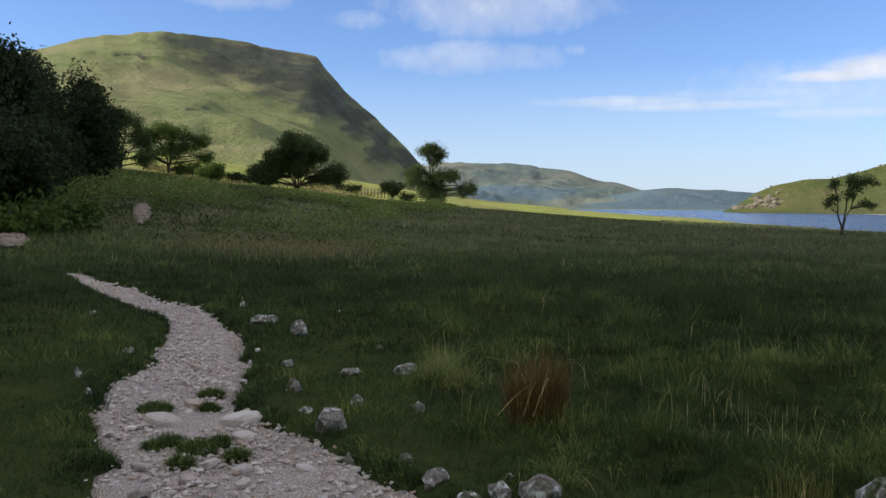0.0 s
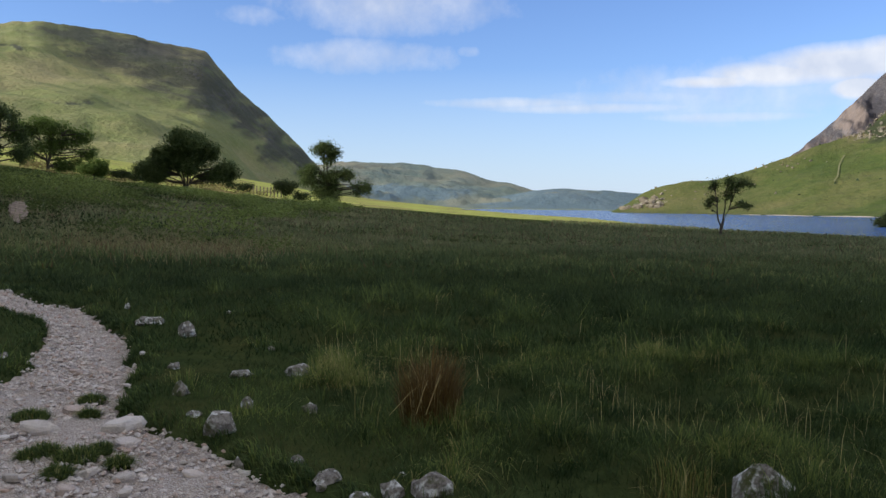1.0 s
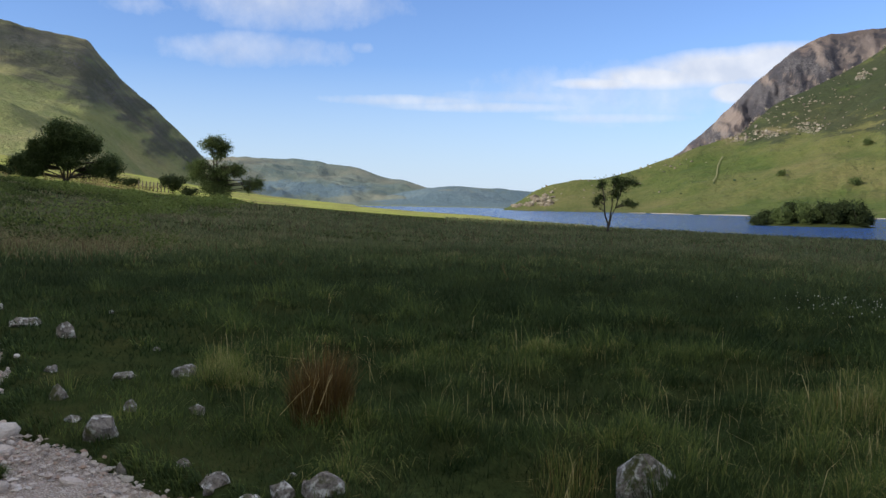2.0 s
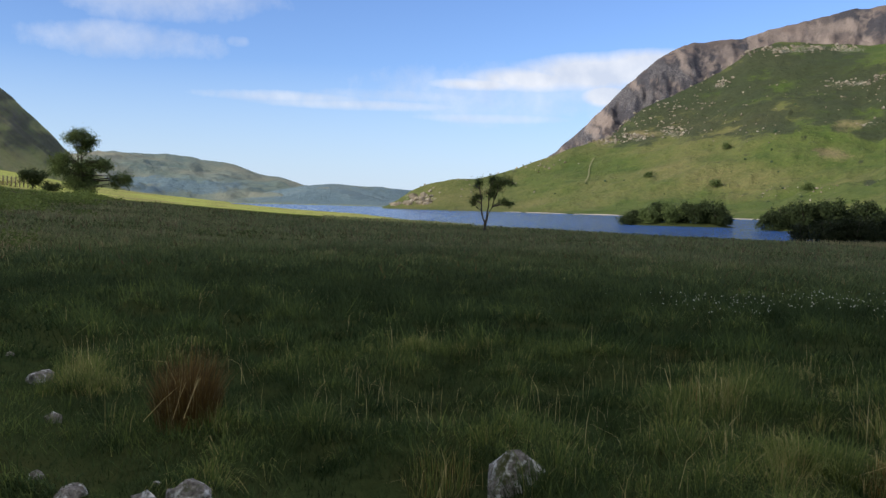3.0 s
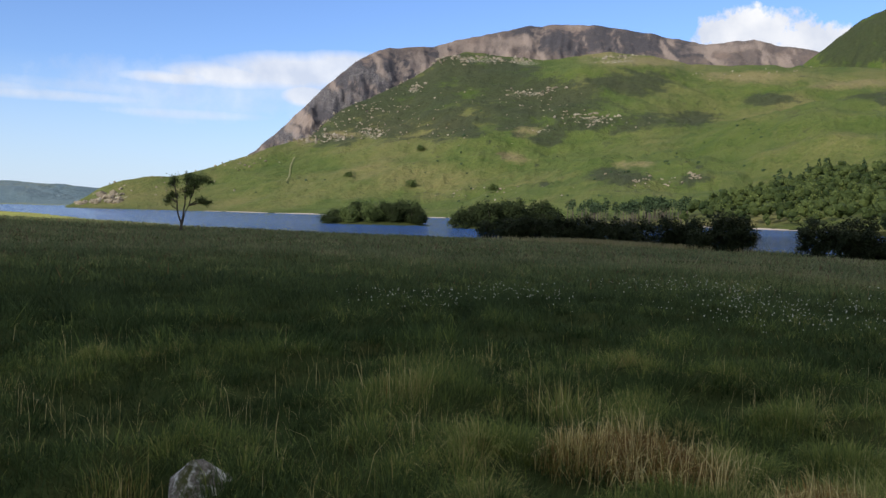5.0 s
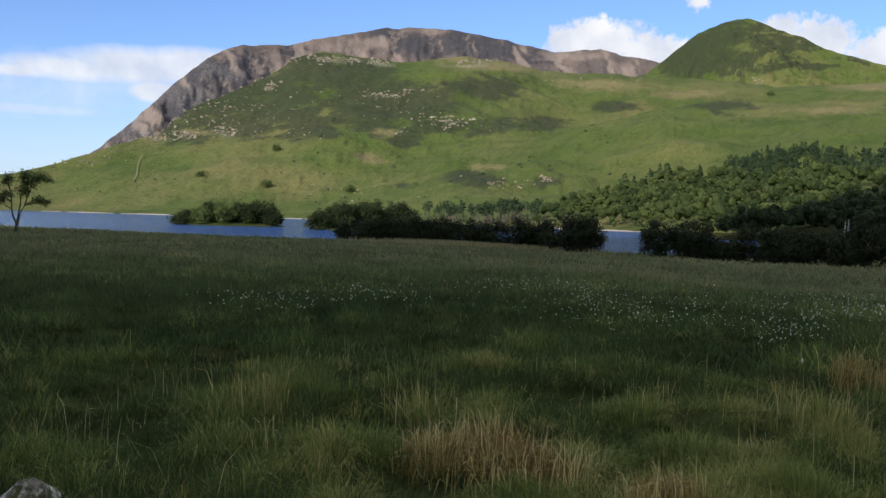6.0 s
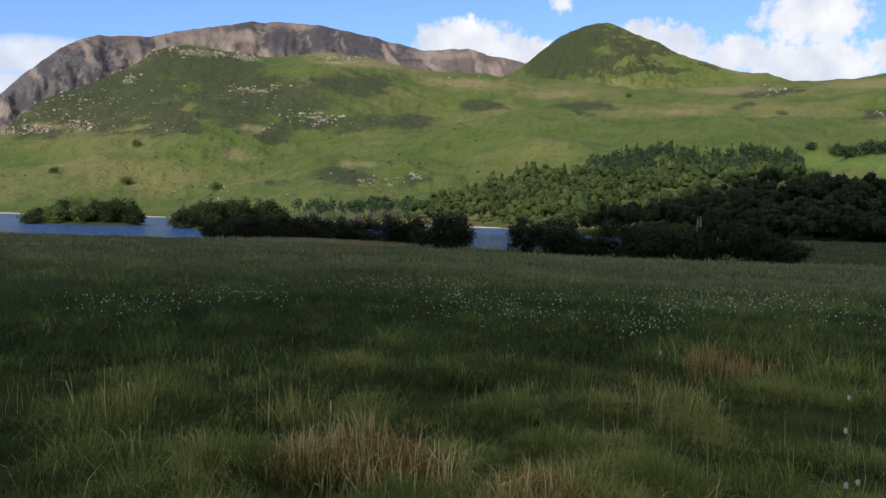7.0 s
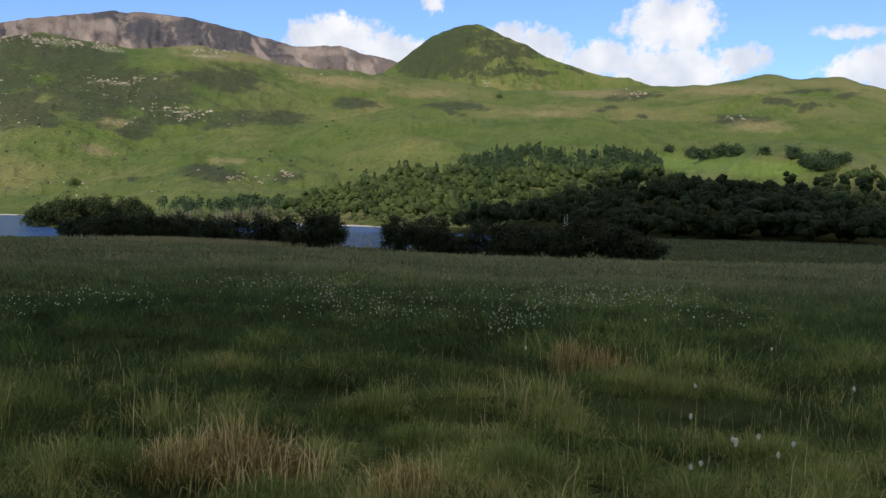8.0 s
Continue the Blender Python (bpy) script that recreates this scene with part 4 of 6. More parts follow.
def forest(name, label, places, heights, kind, mat, leaf, per_tree, seed):
    """Many far trees as one sheet of leaf clumps. kind: 'broad', 'fir' or 'pole'."""
    rng = np.random.default_rng(seed)
    k = len(places)
    idx = np.repeat(np.arange(k), per_tree)
    h = heights[idx]
    m = len(idx)
    d = rng.normal(size=(m, 3))
    d[:, 2] = np.where(d[:, 2] < -0.5, -d[:, 2], d[:, 2])
    d /= np.linalg.norm(d, axis=1, keepdims=True)
    q = rng.uniform(0.6, 1.0, m)[:, None] ** 0.6
    if kind == "broad":
        lobes = 6
        wide = rng.uniform(0.28, 0.42, k) * heights
        span = np.stack([wide, wide, heights * 0.36], 1)
        aim = rng.normal(size=(k, lobes, 3)) * [1, 1, 0.8]
        aim /= np.linalg.norm(aim, axis=2, keepdims=True)
        hub = aim * rng.uniform(0.3, 0.72, (k, lobes, 1)) * span[:, None] + np.stack([0 * wide, 0 * wide, heights * 0.58], 1)[:, None]
        girth = rng.uniform(0.36, 0.6, (k, lobes))
        which = rng.integers(0, lobes, m)
        off = hub[idx, which] + d * (girth[idx, which] * rng.uniform(0.75, 1.12, m))[:, None] * span[idx] * [1, 1, 0.85]
    elif kind == "fir":
        t = rng.uniform(0.02, 0.97, m)
        off = np.stack([d[:, 0] * (1 - t) ** 0.7 * 0.24 * h, d[:, 1] * (1 - t) ** 0.7 * 0.24 * h, t * h], 1)
    else:
        off = d * q * 0.16 * h[:, None]
        off[:, 2] += h * rng.uniform(0.62, 0.95, m)
    own = rng.uniform(0.0, 1.0, k) ** 1.5
    tint = np.clip(own[idx] * 0.75 + rng.normal(size=m) * 0.13 + 0.06, 0, 1)
    v, f = leaf_quads(places[idx] + off, leaf, rng, 0.2, 0.7, d, 0.62)
    tint = np.repeat(tint, 4)
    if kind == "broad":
        # the inside of each crown: a lump in every lobe, its shade painted dark
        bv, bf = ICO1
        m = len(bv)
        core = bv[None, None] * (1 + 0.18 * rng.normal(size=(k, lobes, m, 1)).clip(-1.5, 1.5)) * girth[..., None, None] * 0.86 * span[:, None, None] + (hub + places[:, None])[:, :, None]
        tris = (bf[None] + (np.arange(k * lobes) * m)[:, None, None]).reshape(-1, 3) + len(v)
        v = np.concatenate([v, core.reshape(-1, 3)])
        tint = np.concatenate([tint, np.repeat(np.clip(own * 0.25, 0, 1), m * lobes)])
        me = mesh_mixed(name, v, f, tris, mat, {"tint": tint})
        return tagged(new(name, me), label, "forest", kind="stuff")
    ob = tagged(new(name, mesh_from(name, v, f, mat, {"tint": tint})), label, "forest", kind="stuff")
    return ob


def on_hills(hill_name, az_low, az_high, low, high, count, seed, gap=0.0):
    """Places spread over the part of a hill between two elevations, which are functions of the azimuth."""
    rng = np.random.default_rng(seed)
    az_list, rr, z, ee = HILLS[hill_name]
    out, tries = [], 0
    while len(out) < count:
        j, i = rng.integers(0, len(az_list), 4000), rng.integers(0, len(rr), 4000)
        a, e = az_list[j], ee[i, j]
        keep = (a > az_low) & (a < az_high) & (e > low(a)) & (e < high(a)) & (rng.uniform(size=4000) < rr[i, j] / rr.max())
        x, y = polar(a[keep] + rng.uniform(-0.1, 0.1, keep.sum()), rr[i, j][keep])
        for p in np.stack([x, y, z[i, j][keep]], 1):
            if not gap or not out or np.min(np.sum((np.array(out) - p) ** 2, 1)) > (gap * rng.uniform(0.6, 1.2)) ** 2:
                out.append(p)
        tries += 1
        if tries > 40:
            break
    return np.array(out[:count])


rng = np.random.default_rng(77)
TOP_AZ, TOP_EL = (56, 58, 60.9, 62.4, 64.6, 67.6, 69.4, 71.2, 80, 82, 83.5, 86, 90, 96), (0.2, 0.35, 1.2, 1.9, 2.6, 3.0, 2.7, 2.5, 2.6, 2.5, 2.1, 1.9, 2.2, 3.2)
spot = on_hills("hill_east", 56.5, 97, lambda a: -0.6 + 0 * a, lambda a: np.interp(a, TOP_AZ, TOP_EL), 1050, 1, 8.4)
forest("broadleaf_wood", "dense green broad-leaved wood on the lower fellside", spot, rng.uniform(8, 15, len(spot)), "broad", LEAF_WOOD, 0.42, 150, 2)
spot = on_hills("hill_east", 68.5, 81.5, lambda a: np.interp(a, (68, 71, 82), (2.9, 2.7, 2.8)), lambda a: np.interp(a, (68, 69.5, 71, 73, 76, 78.5, 80.5, 82), (3.6, 3.8, 4.3, 4.5, 4.3, 4.5, 4.2, 3.4)), 700, 3)
forest("conifer_wood", "dark conifer plantation above the broad-leaved wood", spot[:200], rng.uniform(6, 9, 200), "broad", LEAF_FIR, 0.5, 80, 4)
forest("spruce_wood", "pointed dark spruces among the plantation", spot[200:], rng.uniform(7, 11, len(spot) - 200), "fir", LEAF_FIR, 0.5, 90, 9)
spot = on_hills("hill_east", 62, 70, lambda a: np.interp(a, TOP_AZ, TOP_EL) - 0.5, lambda a: np.interp(a, TOP_AZ, TOP_EL) + 0.1, 14, 13)
forest("larch_row", "pointed conifers along the top of the wood", spot, rng.uniform(10, 16, len(spot)), "fir", LEAF_FIR, 0.8, 90, 14)
spot = on_hills("hill_east", 49.3, 57.0, lambda a: -0.5 + 0 * a, lambda a: -0.1 + 0.02 * (a - 49), 170, 5)
forest("pine_stand", "stand of pines with bare trunks on the far shore", spot, rng.uniform(9, 12, len(spot)), "pole", LEAF_FIR, 0.6, 60, 6)
TRUNKS = [tube([p - [0, 0, 1], p + [0, 0, 8.5]], [0.28, 0.16], 5) for p in spot]
tv, tf = join(TRUNKS)
tagged(new("pine_trunks", mesh_from("pine_trunks", tv, tf, BARK)), "pale bare trunks of the lakeside pines", "trunks", kind="stuff")
spot = on_hills("hill_knoll", 68, 96, lambda a: -0.9 + 0 * a, lambda a: 9 + 0 * a, 330, 7)
foot_a = rng.uniform(79, 97, 90)
foot_x, foot_y = polar(foot_a, 232 + rng.uniform(-4, 12, 90))
spot = np.concatenate([spot, np.stack([foot_x, foot_y, np.full(90, -3.2)], 1)])
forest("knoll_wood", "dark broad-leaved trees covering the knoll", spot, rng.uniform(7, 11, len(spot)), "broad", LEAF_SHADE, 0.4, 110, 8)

# two bare pale trunks at the edge of the dark wood
n, done, _ = material("pale_bark")
pb = n.noise(1.5, 5, 0.65, n.add("ShaderNodeMapping", {"Vector": n.where(), "Scale": (3.0, 3.0, 1.0)}).outputs[0])
PALE_BARK = done(n.ramp(pb, [(0.4, (0.16, 0.14, 0.12)), (0.62, (0.6, 0.57, 0.52))]), pb, 0.6, 0.05)
for a, tall, bow in ((75.35, 5.4, 0.3), (75.55, 6.0, -0.2)):
    bx, by = (float(q) for q in polar(a, 227))
    birch = tagged(new("silver_birch"), "pale bare birch at the edge of the dark wood", "tree")
    birch.location = (bx, by, -2.4)
    tv, tf = tube([(0, 0, -0.4), (bow * 0.4, 0, tall * 0.5), (bow, 0, tall)], [0.3, 0.24, 0.12], 7)
    part("trunk", mesh_from("birch_trunk", tv, tf, PALE_BARK, None, True), birch)


# the worn track up the fellside
ta = np.linspace(0, 1, 30)
track = np.array([on_hill("hill_east", 31.0 + 0.5 * t + 0.06 * math.sin(t * 7), 1.7 + 1.6 * t) for t in ta])
side = np.array([math.cos(radians(31.2)), -math.sin(radians(31.2)), 0]) * 0.7
rows = np.concatenate([track - side + [0, 0, 1.2], track + side + [0, 0, 1.2]])
n, done, _ = material("worn_track")
TRACK = done(n.ramp(n.noise(0.3, 4, 0.6, n.where()), [(0.3, (0.14, 0.155, 0.065)), (0.7, (0.25, 0.235, 0.13))]))
i = np.arange(29)
tagged(new("fell_track", mesh_from("fell_track", rows, np.stack([i, i + 30, i + 31, i + 1], 1), TRACK)), "pale worn track climbing the fellside", "track", kind="structure")


# ---- outcrops on the fells ----
OCTA = np.array([(1, 0, 0), (-1, 0, 0), (0, 1, 0), (0, -1, 0), (0, 0, 1), (0, 0, -1)], float)
ICO_SMALL = (OCTA, np.array([(0, 2, 4), (2, 1, 4), (1, 3, 4), (3, 0, 4), (2, 0, 5), (1, 2, 5), (3, 1, 5), (0, 3, 5)]))


def lumps(centres, sizes, rng, flat=0.6, base=ICO1):
    """Rough stones joined into one mesh's arrays."""
    bv, bf = base
    k, m = len(centres), len(bv)
    shape = bv[None] * (1 + 0.28 * rng.normal(size=(k, m, 1)).clip(-1.5, 1.5))
    stretch = rng.uniform(0.65, 1.35, (k, 1, 3)) * [1, 1, flat]
    ang = rng.uniform(0, 2 * np.pi, k)
    c, s = np.cos(ang)[:, None], np.sin(ang)[:, None]
    p = shape * stretch
    p = np.stack([p[..., 0] * c - p[..., 1] * s, p[..., 0] * s + p[..., 1] * c, p[..., 2]], -1)
    v = p * np.asarray(sizes).reshape(k, 1, 1) + np.asarray(centres)[:, None]
    return v.reshape(-1, 3), (bf[None] + (np.arange(k) * m)[:, None, None]).reshape(-1, 3)


n, done, _ = material("outcrop")
where = n.where()
isl = n.add("ShaderNodeNewGeometry").outputs["Random Per Island"]
OUTCROP = done(n.mix(n.band(n.noise(0.5, 4, 0.6, where), 0.4, 0.6), n.ramp(isl, [(0.0, (0.2, 0.165, 0.12)), (0.6, (0.31, 0.26, 0.195)), (1.0, (0.43, 0.385, 0.31))]), (0.18, 0.16, 0.12)), n.noise(1.2, 4, 0.7, where), 0.8, 0.4)
rng = np.random.default_rng(5)
places, sizes = [], []
for a, e, wa, we, k, size in ((43.3, 10.0, 2.2, 0.12, 60, 4.0), (46.2, 9.85, 1.0, 0.12, 26, 4.0), (34.2, 4.75, 0.9, 0.18, 40, 3.4), (36.6, 5.05, 0.8, 0.25, 22, 3.0), (50.6, 6.35, 1.5, 0.2, 60, 2.8), (46.6, 7.85, 1.3, 0.18, 36, 3.0), (48.3, 8.1, 0.7, 0.2, 14, 3.0),
                              (52.3, 10.1, 1.4, 0.12, 34, 3.6), (39.4, 8.1, 0.5, 0.25, 16, 3.4), (32.3, 4.45, 0.7, 0.12, 20, 3.0), (36.0, 6.6, 1.2, 0.3, 20, 3.0), (33.5, 6.0, 1.0, 0.4, 22, 3.0), (42.0, 5.0, 4.0, 0.9, 26, 1.6), (44.0, 1.3, 6.0, 0.5, 30, 1.4),
                              (58.0, 8.9, 2.0, 0.25, 12, 2.4), (37.5, 6.7, 3.0, 1.1, 60, 1.9), (46.5, 7.3, 3.4, 0.8, 50, 1.9), (35.5, 5.4, 2.0, 0.5, 40, 2.2), (42.5, 9.75, 3.2, 0.2, 60, 3.2), (33.0, 4.7, 1.2, 0.3, 26, 2.6), (50.5, 5.9, 2.4, 0.3, 26, 2.0), (54.5, 2.3, 2.0, 0.3, 24, 1.8), (57.3, 2.6, 0.6, 0.15, 14, 2.6), (79.3, 8.2, 0.8, 0.2, 14, 3.0), (85.8, 6.7, 0.8, 0.15, 12, 2.6), (24, 1.2, 3, 0.5, 26, 2.0), (28.5, 2.9, 1.5, 0.4, 18, 2.2), (62.5, 9.0, 1.4, 0.25, 10, 2.4)):
    for _ in range(k):
        places.append(on_hill("hill_east", a + rng.normal() * wa * 0.6, e + rng.normal() * we * 0.6))
        sizes.append(size * rng.uniform(0.25, 0.85))
for _ in range(70):
    t = rng.uniform()
    places.append(on_hill("hill_east", 18.5 + 2.6 * t + rng.normal() * 0.1, (0.0 + 1.1 * t) * rng.uniform(0.1, 1)))
    sizes.append(rng.uniform(1.0, 3.8))
ov, of = lumps(places, np.array(sizes), rng, 0.8)
tagged(new("fell_outcrops", mesh_from("fell_outcrops", ov, of, OUTCROP)), "pale rock outcrops scattered over the green fellside", "rocks", kind="stuff")
# scattered gorse and juniper on the open slope
rng = np.random.default_rng(8)
places = [on_hill("hill_east", rng.uniform(27, 62), rng.uniform(0.6, 7.5) ** 1.0) for _ in range(110)]
gv, gf = lumps(np.array(places), rng.uniform(0.5, 1.7, 110), rng, 0.8)
tagged(new("fell_scrub", mesh_from("fell_scrub", gv, gf, LEAF_FIR, {"tint": np.full(len(gv), 0.4)})), "tiny dark scrub bushes dotted over the fellside", "scrub", kind="stuff")


# ---- the footpath ----
def footpath():
    """A worn strip, sunk a little at its rims, laid over the turf."""
    ys = np.concatenate([np.linspace(-8.9, 0.6, 50), np.linspace(0.7, 10, 120), np.linspace(10.1, 16.2, 50)])
    t = np.linspace(0.0, 1.0, 40)
    yy, tt = np.meshgrid(ys, t, indexing="ij")
    lo, hi = path_span(yy)
    lo, hi = lo - 0.2, hi + 0.2
    x = lo + (hi - lo) * tt
    rim = np.minimum(tt, 1 - tt)
    z = land_z(x, yy) + 0.03 + 0.03 * fbm(x / 0.35, yy / 0.35, 4, 71) - 0.16 * np.clip(-rim / 0.06, 0, 1) - 0.02 * np.clip(0.15 - rim, 0, 1)
    z = z - 0.3 * np.clip((off_path(x, yy) + 0.06) / 0.06, 0, 1)  # dips under the turf at its ragged rim
    me = mesh_from("footpath", np.stack([x, yy, z], -1).reshape(-1, 3), grid_faces(*yy.shape), GRAVEL, None, True)
    return tagged(new("footpath", me), "worn stony footpath of pale gravel winding through the grass", "path", kind="structure")


PATH = footpath()


def path_z(x, y):
    return land_z(x, y) + 0.03


def stone_mesh(name, seed, mat, flat=0.55, base=ICO1, rough=0.2, cuts=5):
    rng = np.random.default_rng(seed)
    v, f = base
    cut = rng.normal(size=(cuts, 3))
    cut /= np.linalg.norm(cut, axis=1, keepdims=True)
    v = v * (1 + rough * rng.normal(size=(len(v), 1)).clip(-1.2, 1.2) * (0.45 if len(v) > 50 else 1))
    for c in cut:
        over = (v @ c - rng.uniform(0.55, 0.8)).clip(0)
        v = v - over[:, None] * c * 0.9
    v = v * [1, rng.uniform(0.6, 0.95), flat]
    return mesh_from(name, v, f, mat)


STONES = [stone_mesh("path_stone", 10 + k, STONE, (0.3, 0.4, 0.5, 0.6, 0.45, 0.35)[k]) for k in range(6)]


def slab_mesh(name, seed, mat):
    """A flat, angular stone: an uneven many-sided block with a worn rim."""
    rng = np.random.default_rng(seed)
    k = int(rng.integers(6, 9))
    ang = (np.arange(k) + rng.uniform(-0.28, 0.28, k)) * 2 * np.pi / k
    rad = rng.uniform(0.75, 1.12, k)
    slope = rng.normal(size=2) * 0.14
    rings = []
    for scale, up in ((0.86, -0.5), (1.0, -0.05), (0.97, 0.2), (0.8, 0.34)):
        x, y = np.cos(ang) * rad * scale, np.sin(ang) * rad * scale * 0.72
        rings.append(np.stack([x + rng.normal(size=k) * 0.025, y + rng.normal(size=k) * 0.025, up + x * slope[0] + y * slope[1] + rng.normal(size=k) * 0.035], 1))
    v = np.concatenate(rings + [[[0.05, 0, 0.38]]])
    i, j = np.meshgrid(np.arange(3), np.arange(k), indexing="ij")
    a, b = (i * k + j).ravel(), (i * k + (j + 1) % k).ravel()
    top = np.arange(k)
    f = np.concatenate([np.stack([a, b, b + k], 1), np.stack([a, b + k, a + k], 1), np.stack([3 * k + top, 3 * k + (top + 1) % k, np.full(k, 4 * k)], 1)])
    return mesh_from(name, v, f, mat)


SLABS = [slab_mesh("path_slab", 30 + k, STONE) for k in range(6)]
# the larger stones of the path: across, ahead, half width, turn
for k, (x, y, s, turn) in enumerate(((-1.84, 6.43, 0.113, 0), (-1.91, 5.93, 0.137, 37), (-1.39, 6.01, 0.168, 74), (-1.52, 5.80, 0.049, 111), (-1.73, 4.95, 0.071, 148), (-1.37, 5.00, 0.081, 5), (-1.39, 4.72, 0.077, 42), (-0.77, 4.94, 0.073, 79), (-1.14, 4.92, 0.079, 116), (-1.29, 5.60, 0.108, 153), (-2.49, 6.47, 0.056, 10), (-1.58, 4.48, 0.085, 47), (-1.42, 4.49, 0.052, 84), (-1.05, 5.69, 0.041, 158), (-1.08, 4.68, 0.053, 57), (-2.35, 6.81, 0.047, 94), (-3.04, 11.43, 0.054, 131), (-3.33, 11.80, 0.048, 168), (-5.49, 14.57, 0.071, 25), (-4.82, 13.62, 0.066, 62), (-1.80, 8.43, 0.045, 99), (-2.00, 8.00, 0.054, 136), (-2.26, 7.99, 0.081, 173), (-2.21, 7.32, 0.045, 30), (-2.54, 6.90, 0.048, 104))):
    ob = new("stone", SLABS[k % 6])
    s *= 0.88
    ob.parent = PATH
    ob.matrix_basis = pose(x, y, float(path_z(x, y)) + s * 0.2 + 0.01, 8 * math.sin(k), 7 * math.cos(k * 2), turn if s < 0.06 else 12 * math.sin(k)) @ Matrix.Diagonal((s, s, s * 0.75, 1))
rng = np.random.default_rng(21)
count = 0
while count < 270:
    y = 4.1 + 8.4 * rng.uniform() ** 1.9
    lo, hi = path_span(y)
    x = rng.uniform(lo - 0.05, hi + 0.05)
    if off_path(np.array([x]), np.array([y]))[0] > -0.02:
        continue
    s = rng.uniform(0.014, 0.042) * (1.5 if rng.uniform() < 0.2 else 1)
    ob = new("stone", STONES[count % 6])
    ob.parent = PATH
    ob.matrix_basis = pose(x, y, float(path_z(x, y)) + s * 0.15, rng.uniform(-14, 14), rng.uniform(-14, 14), rng.uniform(0, 360)) @ Matrix.Diagonal((s, s, s, 1))
    count += 1
k = 17000
y = 4.0 + (16 - 4.0) * rng.uniform(size=k) ** 1.5
lo, hi = path_span(y)
x = lo - 0.25 + (hi - lo + 0.5) * rng.uniform(size=k)
size = rng.uniform(0.15, 1.0, k) ** 2 * 0.021 * (0.75 + y / 18) + 0.003
ok = (off_path(x, y) < rng.uniform(-0.16, -0.03, k)) & (fbm(x / 0.45, y / 0.6, 3, 58) + rng.normal(size=k) * 0.18 > -0.3)  # heaped in drifts
x, y, size = x[ok], y[ok], size[ok]
k = len(x)
gv, gf = lumps(np.stack([x, y, path_z(x, y) + 0.004 + 0.02 * rng.uniform(size=k)], 1), size, rng, 0.6, ICO_SMALL)
pebbles = new("pebble", mesh_from("pebbles", gv, gf, STONE))
pebbles.parent = PATH
tagged(pebbles, "loose pale gravel and pebbles", kind="stuff")

# stones lying in the turf beside the path: across, ahead, half width, height share
ROCKS = [stone_mesh("turf_stone", 40 + k, ROCK, (0.5, 0.7, 0.9, 0.6)[k], ICO2, 0.22) for k in range(4)]
for k, (x, y, s, tall) in enumerate(((-0.74, 5.71, 0.097, 1.92), (-0.31, 7.55, 0.113, 0.96), (-1.16, 6.79, 0.089, 0.90), (-1.61, 9.74, 0.128, 1.40), (-2.17, 10.64, 0.159, 0.67), (-1.35, 11.29, 0.037, 1.60), (-2.73, 11.86, 0.055, 1.14), (-0.62, 6.27, 0.053, 1.69), (-0.79, 7.41, 0.097, 0.70), (-1.40, 7.84, 0.057, 1.09), (-0.54, 5.08, 0.036, 2.00), (-0.20, 4.97, 0.042, 1.15), (-0.02, 4.65, 0.075, 0.88), (0.13, 4.32, 0.070, 0.96), (0.30, 4.37, 0.064, 1.07), (0.49, 4.33, 0.110, 0.97), (0.37, 4.66, 0.024, 1.25), (-3.07, 8.49, 0.059, 0.90), (-3.00, 7.12, 0.040, 2.00), (-2.66, 6.49, 0.032, 1.71), (-4.29, 10.63, 0.059, 1.00), (-0.97, 6.13, 0.060, 0.80), (-0.17, 6.22, 0.052, 0.92), (-0.65, 8.89, 0.040, 1.14), (-0.06, 4.55, 0.030, 1.40))):
    z = float(land_z(x, y))
    ob = tagged(new("rock", ROCKS[k % 4]), "small weathered rock half sunk in the turf", "rock", "rocks beside the path")
    ob.matrix_basis = pose(x, y, z + s * 0.12, 6 * math.sin(k * 3), 6 * math.cos(k), k * 47) @ Matrix.Diagonal((s * 1.15, s * 1.15, s * tall * 1.2, 1))
bx, by, bz = ground_at(27.5, 4.75)
boulder_mesh = stone_mesh("boulder", 91, ROCK, 0.95, ICO3, 0.09, 7)
for vert in boulder_mesh.vertices:  # it rises to a blunt point, leaning a little
    up = max(0.0, vert.co.z)
    vert.co.x = vert.co.x * (1 - 0.45 * up) - 0.12 * up
    vert.co.y *= 1 - 0.4 * up
    vert.co.z *= 1.15
boulder = tagged(new("boulder", boulder_mesh), "grey boulder blotched with white lichen and moss", "rock")
boulder.matrix_basis = pose(bx, by, bz - 0.02, 4, -6, 30) @ Matrix.Diagonal((0.25, 0.22, 0.225, 1))

# bare scrapes in the bank
n, done, _ = material("bare_earth")
EARTH = done(n.ramp(n.noise(3.0, 5, 0.65, n.where()), [(0.35, (0.16, 0.115, 0.08)), (0.65, (0.42, 0.34, 0.26))]), n.noise(14.0, 4, 0.7, n.where()), 0.8, 0.05)
for a, r, wa, wr in ((-19.1, 41, 0.5, 6.5), (-26.3, 24, 0.85, 1.8)):
    ang, q = np.meshgrid(np.linspace(0, 2 * np.pi, 41), np.linspace(0, 1, 9))
    rim = 1 + 0.75 * fbm(np.cos(ang) * 1.9 + a, np.sin(ang) * 1.9, 4, 8, 0.7)
    u, v = q * rim * np.cos(ang), q * rim * np.sin(ang)
    px, py = polar(a + wa * u, r + wr * v)
    pz = land_z(px, py) + 0.16 + 0.07 * fbm(px / 0.7, py / 0.7, 3, 12) - 0.3 * np.clip(q - 0.8, 0, 1)
    tagged(new("bare_patch", mesh_from("bare_patch", np.stack([px, py, pz], -1).reshape(-1, 3), grid_faces(9, 41), EARTH, None, True)), "worn patch of bare earth on the bank", "earth", kind="structure")


